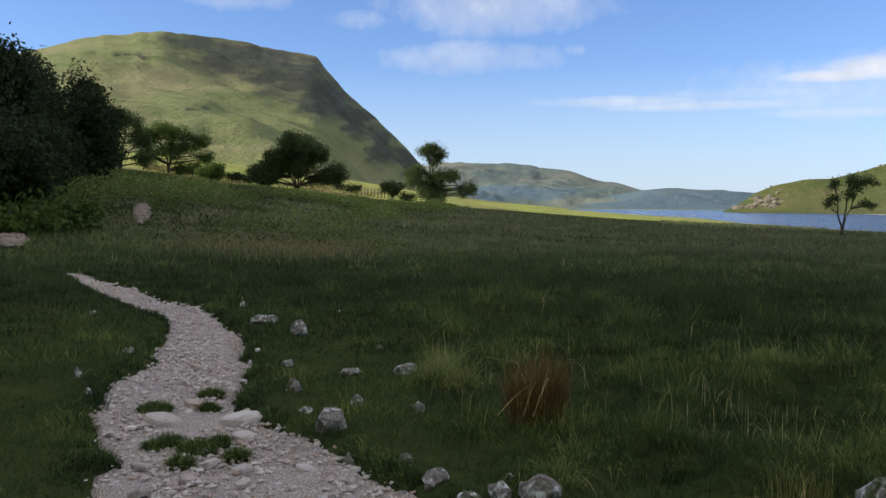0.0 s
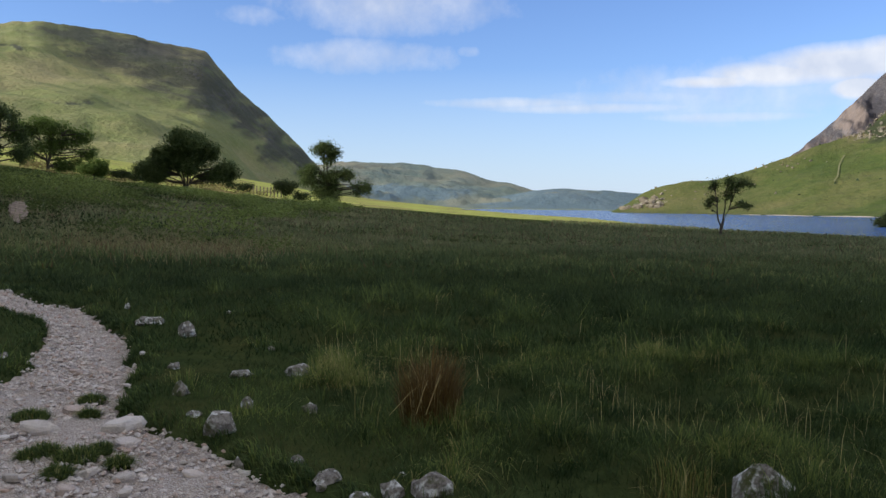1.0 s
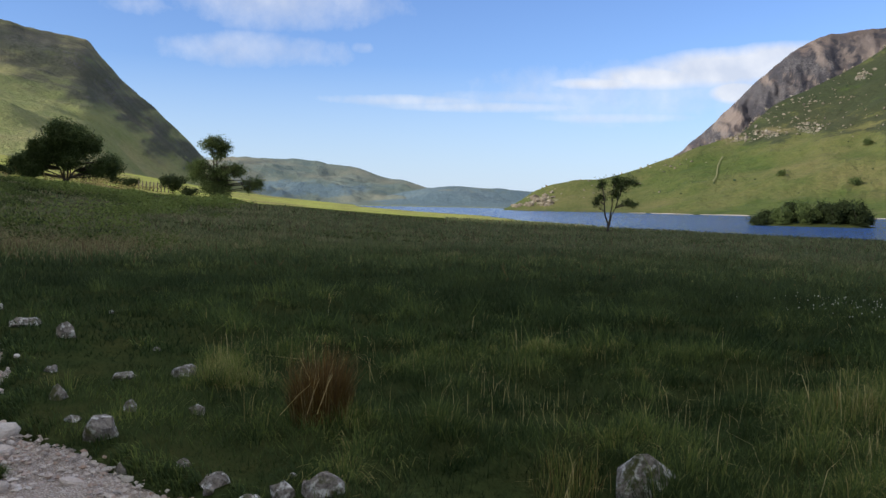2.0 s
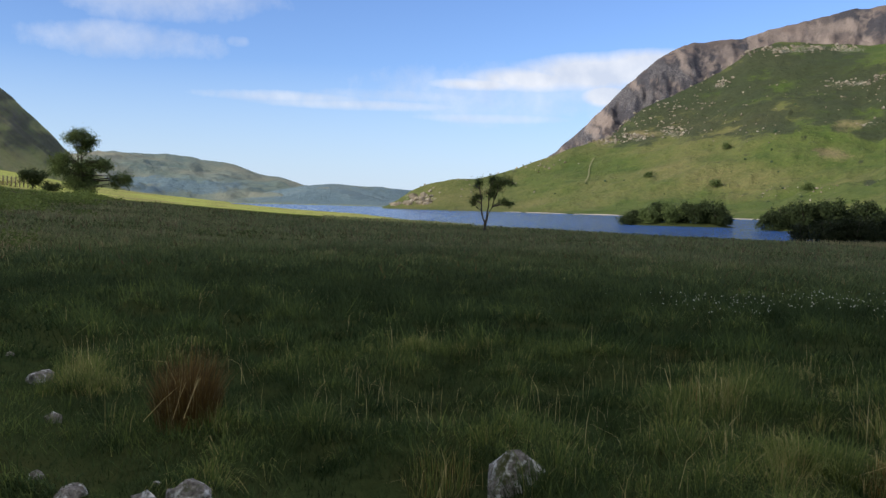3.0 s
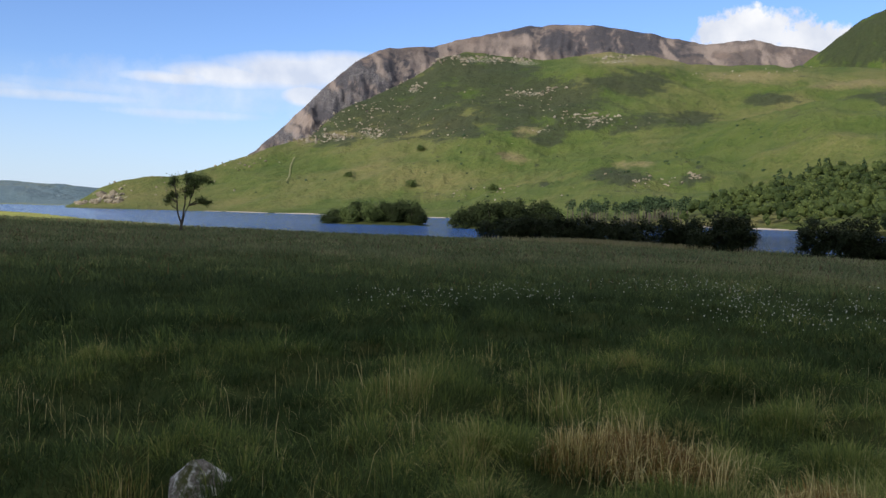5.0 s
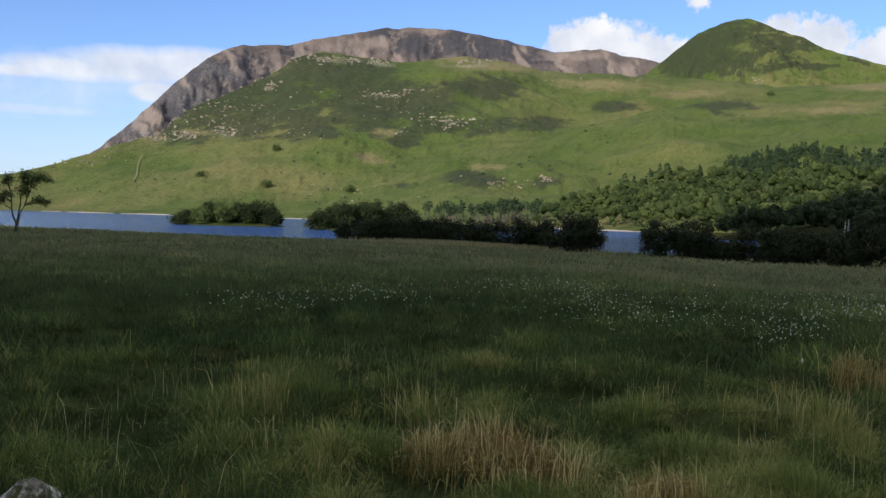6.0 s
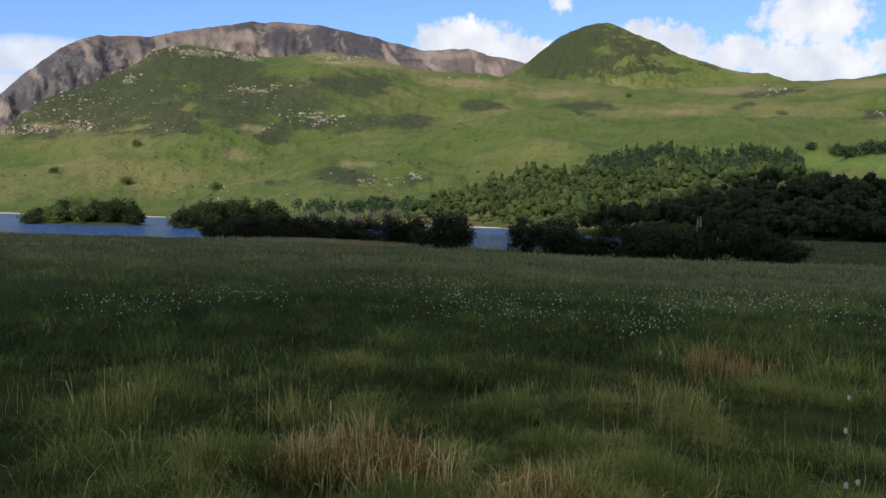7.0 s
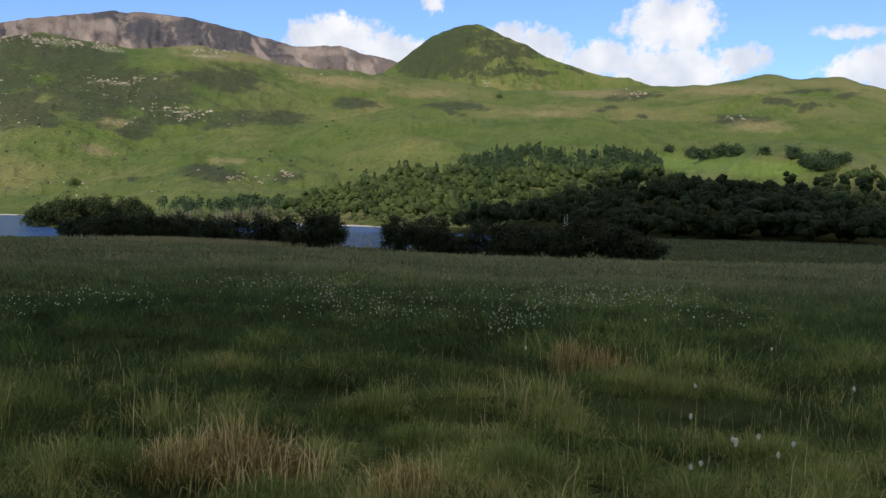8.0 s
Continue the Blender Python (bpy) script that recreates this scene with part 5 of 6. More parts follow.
# ---- grass ----
def blades(x, y, z, height, width, lean, turn, tint, droop=0.5):
    """Arrays of grass blades, each bent over in the direction turn by lean (a share of its height)."""
    k = len(x)
    dx, dy = np.cos(turn), np.sin(turn)
    sx, sy = -dy, dx
    w = width / 2
    base, foot = np.stack([x, y, z - 0.03], 1), np.stack([sx, sy, 0 * x], 1) * w[:, None]
    mid = base + np.stack([dx * lean * height * 0.32, dy * lean * height * 0.32, height * 0.6], 1)
    tip = base + np.stack([dx * lean * height, dy * lean * height, height * (1 - droop * lean * lean * 0.6)], 1)
    v = np.stack([base - foot, base + foot, mid - foot * 0.8, mid + foot * 0.8, tip], 1).reshape(-1, 3)
    o = (np.arange(k) * 5)[:, None]
    f = np.concatenate([o + [[0, 1, 3]], o + [[0, 3, 2]], o + [[2, 3, 4]]])
    along = np.tile([-0.1, -0.1, 0.0, 0.0, 0.03], k)  # root greener, and darkened further: shade among the blades painted in
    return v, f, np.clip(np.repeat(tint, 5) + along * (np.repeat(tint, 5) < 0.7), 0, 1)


def spread_over(r0, r1, per_m2, rng, az0=-36.0, az1=103.0):
    """Random places in a ring of the meadow, off the path and short of the shore, with their azimuths and distances."""
    k = int(per_m2 * (r1**2 - r0**2) / 2 * radians(az1 - az0))
    a, r = rng.uniform(az0, az1, k), np.sqrt(rng.uniform(r0**2, r1**2, k))
    x, y = polar(a, r)
    keep = (off_path(x, y) > -0.03) & ((r < np.interp(a, SHORE_AZ, NEAR_R) - 3) | (a > 74)) & ((a > 14) | (r < 102))
    return x[keep], y[keep], a[keep], r[keep]


def grazed(x, y, a, r):
    """1 where sheep keep the turf short, beside the path; 0 in the rough."""
    return np.maximum(np.clip((2.0 - a) / 10, 0, 1) * np.clip((14 - r) / 4, 0, 1), 1 - np.clip((off_path(x, y) - 0.05) / 1.4, 0, 1))


def dryness(x, y, a, r):
    """How straw-coloured the grass is, in patches, more so on the wet side of the meadow and far out."""
    dry = 0.265 + 0.09 * fbm(x / 5.5, y / 5.5, 3, 87)
    dry = dry - 0.09 * np.clip((54 - a) / 6, 0, 1) * np.clip((22 - r) / 6, 0, 1)  # lush below the path
    dry = dry + 0.27 * np.clip((a - 52) / 10, 0, 1) * np.clip((9.5 - r) / 4, 0.1, 1)
    dry = dry + 0.26 * np.clip((r - 13) / 20, 0, 1) + 0.12 * np.clip((r - 18) / 20, 0, 1) * np.clip((8 - a) / 8, 0, 1)
    dry = dry - 0.3 * np.clip((r - 84) / 8, 0, 1) * np.clip((a - 76) / 4, 0, 1)  # darker and greener beyond the willows
    return dry + 0.1 * np.clip((r - 62) / 10, 0, 1) * np.clip((a - 62) / 8, 0, 1)


def sward(r0, r1, per_m2, tall, wide, seed, az0=-36.0, az1=103.0):
    """The short close grass that covers the ground: one pointed blade each."""
    rng = np.random.default_rng(seed)
    x, y, a, r = spread_over(r0, r1, per_m2, rng, az0, az1)
    k = len(x)
    h = tall * rng.uniform(0.4, 1.3, k) * (1 - 0.45 * grazed(x, y, a, r)) * np.clip(1 + 0.9 * fbm(x / 0.6, y / 0.6, 3, 81), 0.55, 2)
    turn = rng.uniform(0, 2 * np.pi, k)
    w, lean = wide * rng.uniform(0.7, 1.4, k) / 2, rng.uniform(0.2, 1.5, k)
    z = land_z(x, y) - 0.02
    dx, dy = np.cos(turn), np.sin(turn)
    v = np.stack([np.stack([x - dy * w, y + dx * w, z], 1), np.stack([x + dy * w, y - dx * w, z], 1), np.stack([x + dx * lean * h, y + dy * lean * h, z + h], 1)], 1).reshape(-1, 3)
    # tint follows the hummocks: shade painted into the hollows, paler tops
    tint = np.clip(dryness(x, y, a, r) + rng.normal(size=k) * np.where(r < 9, 0.1, 0.06) - 0.07 + 0.46 * fbm(x / 0.6, y / 0.6, 3, 81) * np.clip(1.8 - r / 14, 0.2, 1) + np.where(r < 10, 0.2, 0.14) * fbm(x / 1.9, y / 1.9, 3, 83), 0, 0.75)
    dead = rng.uniform(size=k) < 0.15 * np.clip((r - 16) / 25, 0, 1)
    tint = np.where(dead, rng.uniform(0.89, 0.955, k), tint)
    return v, np.arange(3 * k).reshape(k, 3), np.repeat(tint, 3)


def tussocks(r0, r1, per_m2, per_tuft, tall, wide, size, seed):
    """Fountains of long blades, each tussock of one age and colour."""
    rng = np.random.default_rng(seed)
    x, y, a, r = spread_over(r0, r1, per_m2, rng)
    keep = (rng.uniform(size=len(x)) > grazed(x, y, a, r) * 0.93) & (np.where(r < 14, 1.4 * fbm(x / 0.6, y / 0.6, 3, 81), fbm(x / 1.3, y / 1.3, 3, 95)) + rng.normal(size=len(x)) * 0.25 > -0.1)
    x, y, a, r = x[keep], y[keep], a[keep], r[keep]
    k = len(x)
    big = rng.uniform(0.55, 1.25, k) * (1 + 0.3 * fbm(x / 4, y / 4, 2, 97))
    # tussocks in hollows take a darker tint too, in place of shade
    dry = np.clip(dryness(x, y, a, r) + 0.05 + rng.normal(size=k) * np.where(r < 9, 0.13, 0.07) + 0.33 * fbm(x / 0.6, y / 0.6, 3, 81) * (r < 14) + np.where(r < 10, 0.2, 0.14) * fbm(x / 1.9, y / 1.9, 3, 83), 0.0, 0.7)
    idx = np.repeat(np.arange(k), per_tuft)
    m = len(idx)
    ang, q = rng.uniform(0, 2 * np.pi, m), rng.uniform(0, 1, m) ** 0.7
    bx, by = x[idx] + np.cos(ang) * q * size * big[idx] * 0.55, y[idx] + np.sin(ang) * q * size * big[idx] * 0.55
    straw = rng.uniform(size=m)
    dead = rng.uniform(size=m) < 0.15 * np.clip((r[idx] - 16) / 25, 0, 1)
    tint = np.clip(dry[idx] + rng.normal(size=m) * 0.08 + np.where((straw > 0.93) & (r[idx] < 14), 0.28, 0), 0, 0.76)
    tint = np.where(dead, rng.uniform(0.89, 0.955, m), tint)
    lean = 0.2 + q * rng.uniform(0.6, 2.1, m)
    h = tall * big[idx] * rng.uniform(0.55, 1.1, m) * (1 - 0.25 * q)
    return blades(bx, by, land_z(x, y)[idx], h, wide * rng.uniform(0.6, 1.3, m), lean, ang + rng.normal(size=m) * 0.45, tint, 0.75)


def stalks(r0, r1, per_m2, wide, seed):
    """Thin bleached flower stalks standing over the grass, singly and in sheaves."""
    rng = np.random.default_rng(seed)
    x, y, a, r = spread_over(r0, r1, per_m2, rng)
    keep = (grazed(x, y, a, r) < 0.3) & (fbm(x / 1.1, y / 1.1, 3, 99) + 0.3 * np.clip((a - 28) / 35, 0, 1) + rng.normal(size=len(x)) * 0.15 > 0.12)
    x, y = x[keep], y[keep]
    k = len(x)
    return blades(x, y, land_z(x, y), rng.uniform(0.14, 0.36, k), wide * rng.uniform(0.7, 1.3, k), rng.uniform(0.0, 1.1, k) ** 1.5, rng.uniform(0, 2 * np.pi, k), np.where(rng.uniform(size=k) > 0.35, rng.uniform(0.7, 0.78, k), 1.0))


def rim_turf(per_m, seed):
    """The taller turf that hangs over both rims of the path."""
    rng = np.random.default_rng(seed)
    k = int(per_m * 12.4 * 2)
    y = 4.0 + 12.4 * rng.uniform(size=k) ** 1.4
    lo, hi = path_span(y)
    left = rng.uniform(size=k) < 0.5
    x = np.where(left, lo, hi) + rng.normal(size=k) * 0.14
    beside = off_path(x, y)
    keep = (beside > -0.03) & (beside < 0.3) & (fbm(x / 0.3, y / 0.3, 2, 47) > -0.25)
    x, y, left = x[keep], y[keep], left[keep]
    k = len(x)
    turn = np.where(left, 0.0, np.pi) + rng.normal(size=k) * 0.9  # most blades lean out over the gravel
    return blades(x, y, land_z(x, y), rng.uniform(0.04, 0.12, k), 0.006 + 0.0005 * y, rng.uniform(0.2, 1.2, k), turn, np.clip(rng.normal(0.26, 0.1, k) + 0.2 * fbm(x / 0.4, y / 0.4, 2, 48), 0, 0.6))


def gather(bands):
    v, f, t, base = [], [], [], 0
    for bv, bf, bt in bands:
        v.append(bv), f.append(bf + base), t.append(bt)
        base += len(bv)
    return np.concatenate(v), np.concatenate(f), np.concatenate(t)


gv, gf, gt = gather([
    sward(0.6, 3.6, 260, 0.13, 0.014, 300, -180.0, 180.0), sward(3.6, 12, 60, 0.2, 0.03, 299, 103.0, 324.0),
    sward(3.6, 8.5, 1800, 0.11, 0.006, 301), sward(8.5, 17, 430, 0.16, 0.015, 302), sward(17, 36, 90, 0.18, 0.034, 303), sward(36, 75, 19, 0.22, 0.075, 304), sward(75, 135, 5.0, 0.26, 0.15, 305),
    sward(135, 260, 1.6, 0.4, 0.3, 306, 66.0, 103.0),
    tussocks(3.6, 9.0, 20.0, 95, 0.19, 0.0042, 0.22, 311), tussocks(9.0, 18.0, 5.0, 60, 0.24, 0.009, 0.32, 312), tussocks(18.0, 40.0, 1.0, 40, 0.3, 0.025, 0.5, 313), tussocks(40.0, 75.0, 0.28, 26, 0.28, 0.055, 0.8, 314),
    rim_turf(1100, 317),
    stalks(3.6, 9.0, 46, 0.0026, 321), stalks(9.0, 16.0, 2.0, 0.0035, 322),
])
# greying grows with distance, as haze over the meadow would
tagged(new("meadow_grass", mesh_from("meadow_grass", gv, gf, GRASS, {"tint": gt, "greying": np.clip((np.hypot(gv[:, 0], gv[:, 1]) - 9) / 24, 0, 1)})), "long tussocky meadow grass, dark green with straw stalks", "grass", kind="stuff")


def clump(name, label, at, k, tall, wide, blade, tint, tint_var, seed, lean=0.35, category="grass", dead=0, wild=0.5, lift=0.0):
    """One tussock: a sheaf of blades, and where it has them, dead stalks that lean every way."""
    rng = np.random.default_rng(seed)
    root = new(name)
    root.location = at
    tagged(root, label, category)
    q, ang = np.sqrt(rng.uniform(size=k)) * wide, rng.uniform(0, 2 * np.pi, k)
    h = tall * rng.uniform(0.4, 1.0, k) * (1 - 0.35 * (q / wide) ** 2)
    bx, by = np.cos(ang) * q * 0.75, np.sin(ang) * q * 0.75
    v, f, t = blades(bx, by, land_z(at[0] + bx, at[1] + by) - at[2] + lift, h, blade * rng.uniform(0.6, 1.2, k), rng.uniform(0.1, 1.0, k) * lean * (0.4 + q / wide), ang + rng.normal(size=k) * wild, np.clip(rng.normal(tint, tint_var, k), 0, 1))
    part("sheaf", mesh_from(name + "_sheaf", v, f, GRASS, {"tint": t}), root)
    if dead:
        q, ang = np.sqrt(rng.uniform(size=dead)) * wide, rng.uniform(0, 2 * np.pi, dead)
        bx, by = np.cos(ang) * q * 0.95, np.sin(ang) * q * 0.95
        v, f, t = blades(bx, by, land_z(at[0] + bx, at[1] + by) - at[2], tall * rng.uniform(0.5, 1.15, dead), 0.005 * rng.uniform(0.5, 1.1, dead), rng.uniform(0.0, 1.3, dead) ** 1.4, rng.uniform(0, 2 * np.pi, dead), np.where(rng.uniform(size=dead) < 0.3, rng.uniform(0.68, 0.82, dead), 1.0))
        part("stalk_tangle", mesh_from(name + "_tangle", v, f, GRASS, {"tint": t}), root, "pale dead stalks")
    return root


clump("rush_clump", "dark russet dead rush clump standing in the grass", ground_at(6.3, 5.6), 1900, 0.64, 0.24, 0.0045, 0.925, 0.025, 401, 0.4, dead=12)
clump("russet_tussock", "wide tangle of russet and straw-coloured dead stalks", ground_at(55.6, 5.3), 2600, 0.3, 0.56, 0.0032, 0.91, 0.035, 402, 1.2, dead=520, wild=3)
clump("russet_tussock", "wide tangle of russet and straw-coloured dead stalks", ground_at(51.3, 5.2), 800, 0.28, 0.36, 0.0045, 0.86, 0.1, 411, 0.9, dead=50, wild=3)
clump("russet_tussock", "low dark tussock with pale broken stalks", ground_at(65.0, 4.75), 600, 0.28, 0.28, 0.0055, 0.9, 0.06, 412, 0.8, dead=110, wild=3)
clump("straw_tussock", "yellowing tussock of upright rushes", ground_at(22.6, 4.7), 420, 0.3, 0.26, 0.0036, 0.55, 0.2, 403, 0.8, dead=12, wild=1.5)
clump("straw_tussock", "yellowing tussock of upright rushes", ground_at(50.0, 6.4), 380, 0.42, 0.3, 0.006, 0.56, 0.1, 404, 0.7, dead=40)
clump("straw_tussock", "yellowing tussock of upright rushes", ground_at(41.8, 5.5), 300, 0.28, 0.3, 0.004, 0.46, 0.12, 405, 0.8, dead=36, wild=1.5)
clump("green_tussock", "rounded tussock of fresh green grass", ground_at(60.4, 5.6), 900, 0.3, 0.32, 0.006, 0.5, 0.07, 406, 1.2)
clump("green_tussock", "rounded tussock of fresh green grass", ground_at(46.5, 5.3), 900, 0.28, 0.34, 0.006, 0.46, 0.07, 415, 1.2)
clump("green_tussock", "rounded tussock of fresh green grass", ground_at(73.5, 5.2), 900, 0.3, 0.34, 0.006, 0.5, 0.07, 416, 1.2)
for k, (a, r, wide) in enumerate(((57.5, 4.7, 0.26), (66.5, 5.9, 0.34), (69.5, 5.0, 0.3), (78.5, 5.6, 0.36), (83.0, 5.0, 0.3), (87.5, 6.0, 0.36), (63.0, 6.6, 0.34), (91.0, 5.2, 0.34))):
    clump("green_tussock", "rounded tussock of fresh yellow-green grass", ground_at(a, r), 900, 0.26, wide, 0.0055, 0.5 + 0.03 * (k % 3 - 1), 0.08, 440 + k, 1.3, wild=1.0)
clump("straw_tussock", "yellowing tussock of upright rushes", ground_at(74.0, 6.8), 380, 0.4, 0.32, 0.006, 0.58, 0.1, 407, 0.7, dead=40)
clump("russet_tussock", "low tussock of russet dead stalks", ground_at(77.0, 9.0), 600, 0.4, 0.6, 0.008, 0.84, 0.08, 409, 0.7, dead=60, wild=3)
clump("russet_tussock", "low tussock of russet dead stalks", ground_at(39.5, 6.4), 300, 0.36, 0.3, 0.005, 0.6, 0.15, 410, 0.7, dead=20, wild=2)
# turf growing up through the path
for k, (x, y, wide) in enumerate(((-2.08, 6.26, 0.15), (-1.80, 6.74, 0.12), (-1.70, 6.31, 0.08), (-1.72, 5.43, 0.11), (-1.51, 5.33, 0.16), (-1.23, 5.17, 0.09), (-1.51, 4.99, 0.09), (-1.40, 5.46, 0.07), (-1.78, 5.31, 0.06))):
    clump("path_tuft", "low tuft of green turf among the path stones", (x, y, float(path_z(x, y)) + 0.03), 900, 0.11, wide * 1.05, 0.005, 0.33, 0.16, 430 + k, 1.3, wild=1.5, lift=0.06)
# pale broken stalks leaning out of the rush clump
rx, ry, rz = ground_at(6.0, 5.3)
for k, (dx, dz, px) in enumerate(((-0.19, 0.17, -0.03), (-0.08, 0.2, 0.02), (-0.1, 0.22, 0.1))):
    sv, sf = tube([(rx + px + dx, ry - 0.05, rz + 0.12), (rx + px + dx * 0.4, ry, rz + 0.12 + dz * 0.65), (rx + px, ry + 0.02, rz + 0.12 + dz)], [0.0016, 0.0014, 0.001], 5)
    tagged(new("broken_stalk", mesh_from("broken_stalk", sv, sf, GRASS, {"tint": np.full(len(sv), 1.0)})), "pale broken rush stalk leaning from the clump", "stalk", "broken stalks")

# reeds along the water
rng = np.random.default_rng(61)
k = 6000
a, r = rng.normal(52.5, 3.0, k), rng.uniform(97, 105, k)
x, y = polar(a, r)
rv, rf, rt = blades(x, y, land_z(x, y), rng.uniform(0.25, 0.75, k), np.full(k, 0.09), rng.uniform(0.05, 0.3, k), rng.uniform(0, 6.28, k), np.clip(rng.normal(0.72, 0.05, k), 0, 0.8))
tagged(new("shore_reeds", mesh_from("shore_reeds", rv, rf, GRASS, {"tint": rt, "greying": np.full(len(rt), 0.9)})), "pale dry reeds along the lake shore", "reeds", kind="stuff")
# russet grass at the foot of the bank
k = 6000
a, r = rng.normal(-10.5, 3.4, k), rng.normal(25.5, 2.2, k)
x, y = polar(a, r)
rv, rf, rt = blades(x, y, land_z(x, y), rng.uniform(0.12, 0.34, k), np.full(k, 0.02), rng.uniform(0.1, 0.8, k), rng.uniform(0, 6.28, k), rng.uniform(0.6, 0.95, k))
tagged(new("russet_grass", mesh_from("russet_grass", rv, rf, GRASS, {"tint": rt, "greying": np.full(len(rt), 0.8)})), "patch of russet dry grass below the bank", "grass", kind="stuff")

# bracken over the bank
rng = np.random.default_rng(62)
k = 170000
a, r = rng.uniform(-36, 8, k), np.sqrt(rng.uniform(22**2, 101**2, k))
x, y = polar(a, r)
bare = ((((a + 19.1) / 0.45) ** 2 + ((r - 40) / 7.5) ** 2 < 1)) | ((np.abs(a + 26.3) < 0.9) & (np.abs(r - 24) < 2.2))
keep = ~bare & (-2 - a + 7 * fbm(x / 8, y / 8, 3, 14) - 0.25 * np.clip(30 - r, 0, 30) > 0)
x, y, r = x[keep], y[keep], r[keep]
heap = fbm(x / 4.5, y / 8.0, 2, 19, 0.5)
full = heap + rng.normal(size=len(x)) * 0.08 > -0.06
x, y, r, heap = x[full], y[full], r[full], heap[full]
mound = np.clip(0.4 + 1.5 * heap, 0.08, 1.5) * np.clip((112 - r) / 40, 0.25, 1)
cent = np.stack([x, y, land_z(x, y) + mound * rng.uniform(0.3, 1.0, len(x))], 1)
bv, bf = leaf_quads(cent, 0.045 + 0.001 * r, rng, 0.9, 0.45)
# fronds in hollows and towards the wood tinted darker, to stand for shade
tagged(new("bracken", mesh_from("bracken", bv, bf, BRACKEN, {"tint": np.repeat(np.clip(0.3 + 1.2 * heap + 0.25 * np.clip((x / y + 0.25) / 0.15, -0.8, 1) + rng.normal(size=len(x)) * 0.1, 0, 1), 4)})), "dense green bracken covering the bank", "bracken", kind="stuff")

# dry bracken and low scrub on the sunlit pasture behind the trees
rng = np.random.default_rng(66)
k = 9000
a, r = rng.uniform(-19, -4, k), rng.uniform(108, 140, k)
x, y = polar(a, r)
heap = fbm(x / 4.0, y / 7.0, 3, 29, 0.6) + 0.03 * (-10 - a)
keep = heap + rng.normal(size=k) * 0.12 > 0.0
x, y, heap = x[keep], y[keep], heap[keep]
cent = np.stack([x, y, land_z(x, y) + np.clip(0.2 + 1.3 * heap, 0.1, 1.0) * rng.uniform(0.2, 1.0, len(x))], 1)
pv, pf = leaf_quads(cent, 0.17, rng, 0.7, 0.5)
tagged(new("pasture_scrub", mesh_from("pasture_scrub", pv, pf, DRY_BRACKEN, {"tint": np.repeat(np.clip(0.5 + 0.7 * fbm(x / 2.5, y / 5, 3, 31), 0, 1), 4)})), "tan and olive dry bracken on the sunlit pasture", "bracken", kind="stuff")

# ---- cottongrass ----
rng = np.random.default_rng(63)
spots_xy = []
for a0, e0, wa, we, k in ((39, -6.1, 3.5, 0.25, 90), (46, -5.9, 5, 0.3, 120), (56, -4.7, 4, 0.35, 150), (63, -6.2, 6, 1.0, 260), (75, -5.4, 6, 0.7, 300), (80, -5.2, 6, 0.6, 200), (84, -6.2, 5, 0.8, 120), (72, -7.0, 2.5, 0.5, 120), (60.5, -5.3, 1.6, 0.7, 110)):
    aa, ee = rng.normal(a0, wa * 0.6, k), rng.normal(e0, we * 0.6, k)
    spots_xy.append(np.stack(polar(aa, 1.35 / np.tan(np.radians(np.clip(-ee, 3.2, 12)))), 1))
spots_xy = np.concatenate(spots_xy)
x, y = spots_xy[:, 0], spots_xy[:, 1]
z = land_z(x, y) + rng.uniform(0.2, 0.42, len(x))
cv, cf = lumps(np.stack([x, y, z], 1), rng.uniform(0.0035, 0.009, len(x)) * (0.65 + np.hypot(x, y) / 50), rng, 1.2)
tagged(new("cottongrass_heads", mesh_from("cottongrass_heads", cv, cf, COTTON)), "white cottongrass tufts dotted over the wet meadow", "cottongrass", kind="stuff")


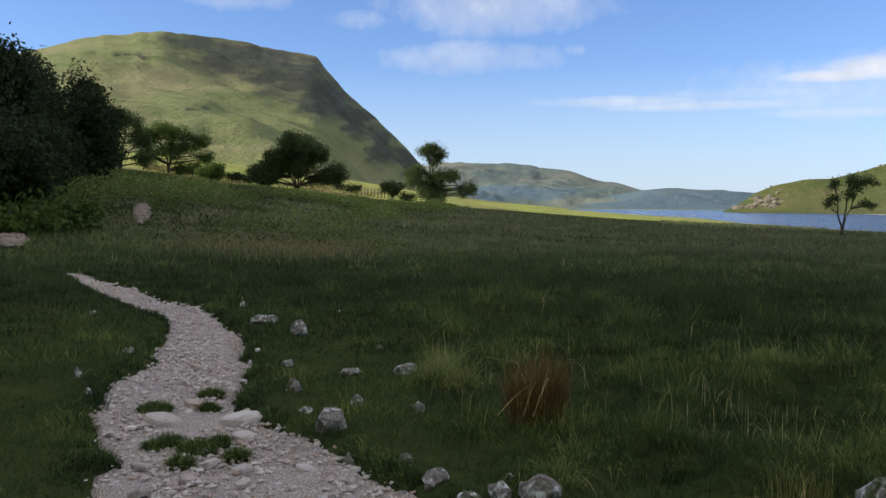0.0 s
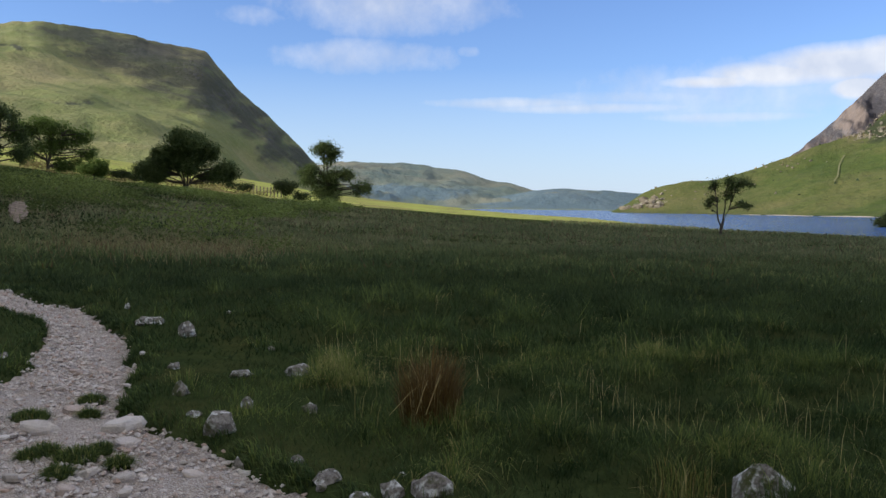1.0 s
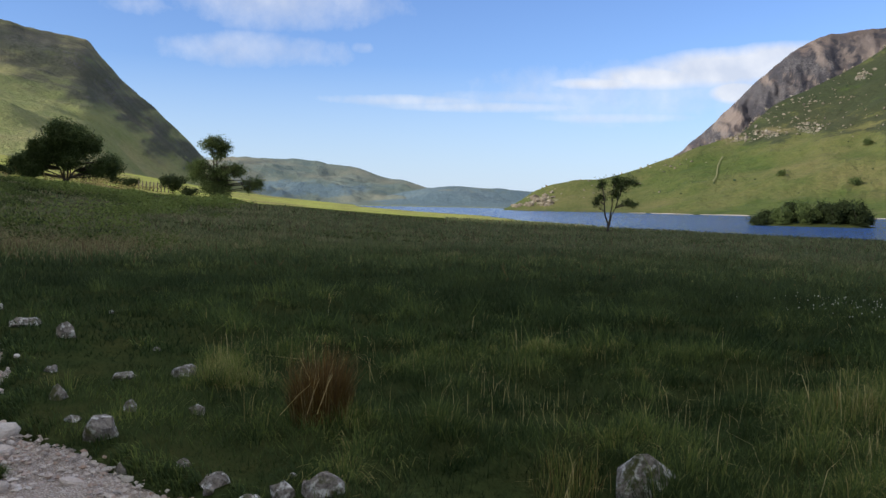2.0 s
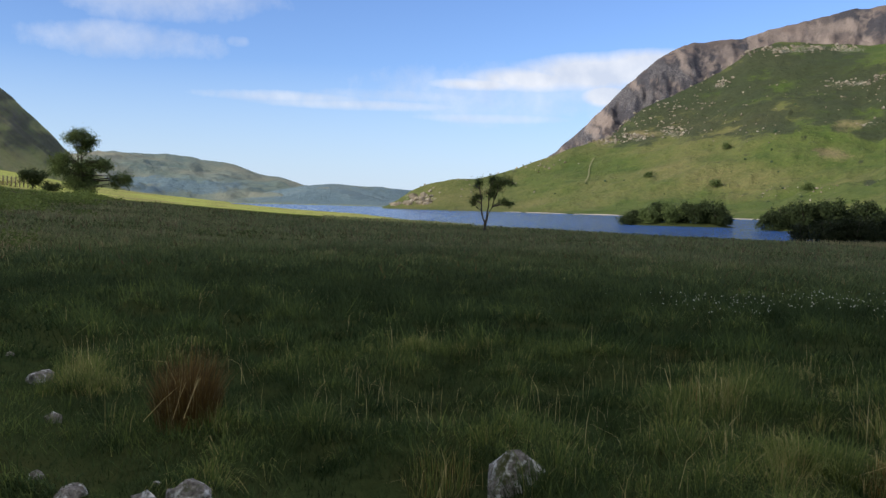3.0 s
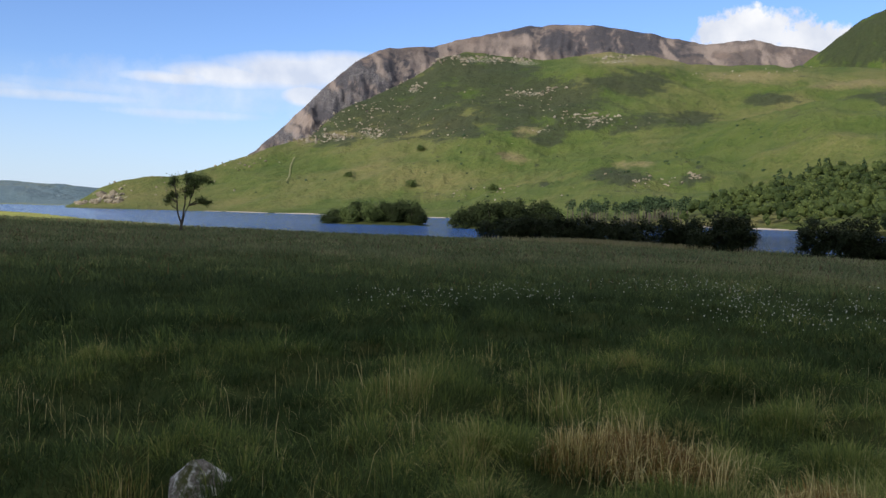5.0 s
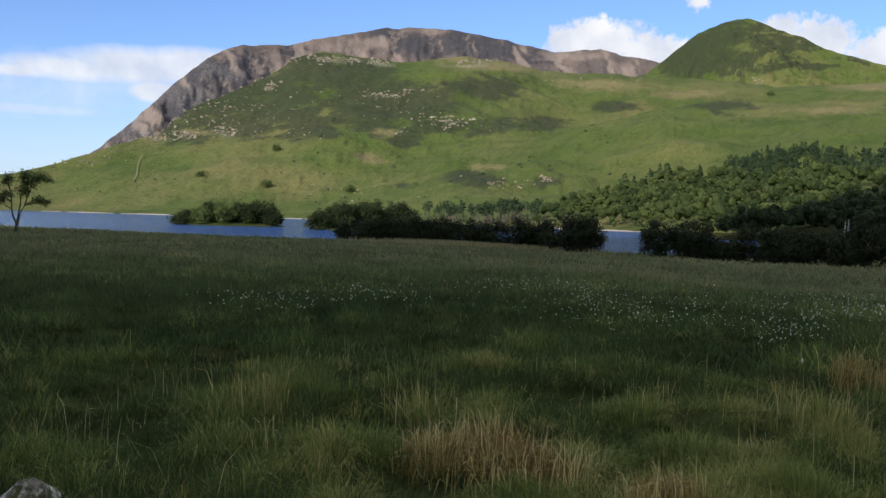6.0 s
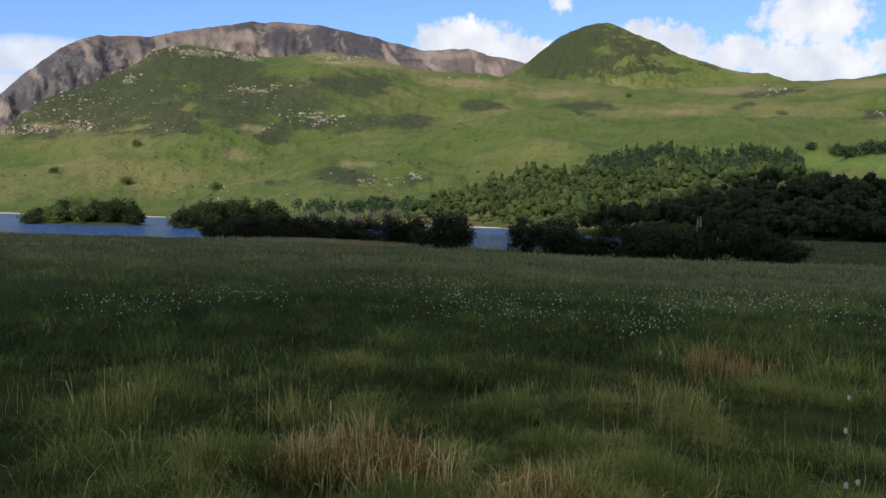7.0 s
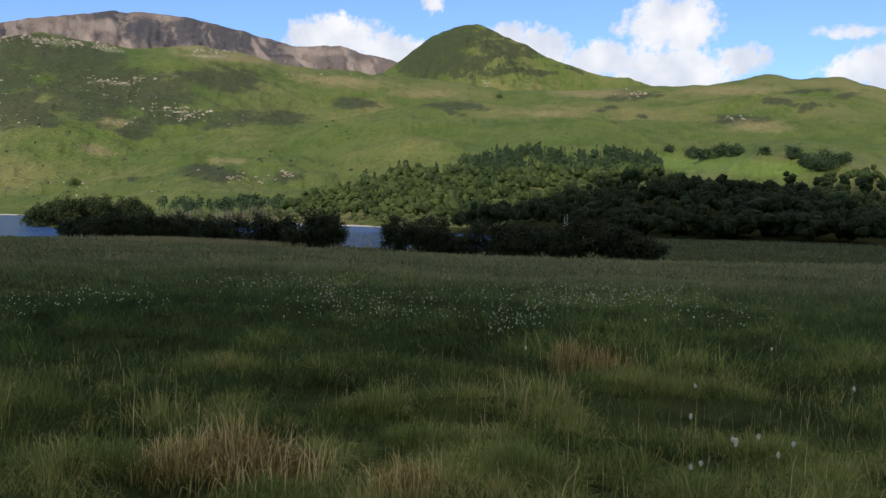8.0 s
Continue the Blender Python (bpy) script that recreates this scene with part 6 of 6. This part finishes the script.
def cottongrass(at, tall, bow, seed):
    """A single stem with its white tuft and narrow leaves."""
    rng = np.random.default_rng(seed)
    root = new("cottongrass")
    root.location = at
    tagged(root, "single cottongrass stem with a white silky tuft", "cottongrass", "near cottongrass")
    line = bend((0, 0, -0.05), (bow, 0.02, tall), 0.02, rng, 7)
    sv, sf = tube(line, np.linspace(0.0025, 0.0015, 7), 5)
    part("stem", mesh_from("cotton_stem", sv, sf, GRASS, {"tint": np.full(len(sv), 0.6)}), root)
    k = 160
    d = rng.normal(size=(k, 3))
    d /= np.linalg.norm(d, axis=1, keepdims=True)
    d[:, 2] -= 0.25
    tv, tf = leaf_quads(np.array([bow, 0.02, tall]) + d * rng.uniform(0.2, 1, (k, 1)) * [0.009, 0.009, 0.017], 0.008, rng, 0.0, 0.2)
    part("tuft", mesh_from("cotton_tuft", tv, tf, COTTON), root)


for k, (x, y, tall, bow) in enumerate(((5.14, 0.62, 0.42, -0.03), (5.01, 0.39, 0.36, 0.00), (4.77, 0.36, 0.33, 0.03), (5.03, 0.26, 0.36, -0.02), (4.83, 0.58, 0.24, 0.00), (4.83, 0.53, 0.25, 0.01), (5.00, 0.09, 0.30, 0.00), (4.98, 0.37, 0.35, 0.02), (4.86, 0.16, 0.26, 0.00), (6.85, -0.28, 0.40, 0.00), (6.13, 0.71, 0.40, 0.00), (8.84, 0.32, 0.40, 0.00), (7.32, 2.25, 0.40, 0.00), (9.49, 1.60, 0.40, 0.00))):
    cottongrass((x, y, float(land_z(x, y))), tall, bow, 500 + k)


# ---- fence on the pasture ----
n, done, _ = material("weathered_wood")
grain = n.noise(3.0, 5, 0.65, n.add("ShaderNodeMapping", {"Vector": n.where(), "Scale": (8.0, 8.0, 1.0)}).outputs[0])
WOOD = done(n.ramp(grain, [(0.3, (0.1, 0.085, 0.065)), (0.7, (0.24, 0.21, 0.17))]), grain, 0.7, 0.01)
fx, fy, fz = ground_at(-4.6, 122)
fence = tagged(new("fence"), "short run of weathered wooden fence posts on the pasture", "fence")
fence.location = (fx, fy, fz)
for k in range(9):
    px, py, pz = ground_at(-5.4 + k * 0.22, 122 + (k % 2) * 0.6)
    v, f = tube([(px - fx, py - fy, pz - fz - 0.2), (px - fx + 0.02, py - fy, pz - fz + 1.15), (px - fx + 0.02, py - fy, pz - fz + 1.2)], [0.085, 0.08, 0.03], 6)
    part("post", mesh_from("fence_post", v, f, WOOD), fence)
for hgt in (0.5, 0.95):
    v, f = tube([np.array(ground_at(-5.4 + k * 0.22, 122)) - [fx, fy, fz] + [0, 0, hgt] for k in range(9)], [0.012] * 9, 4)
    part("wire", mesh_from("fence_wire", v, f, WOOD), fence)
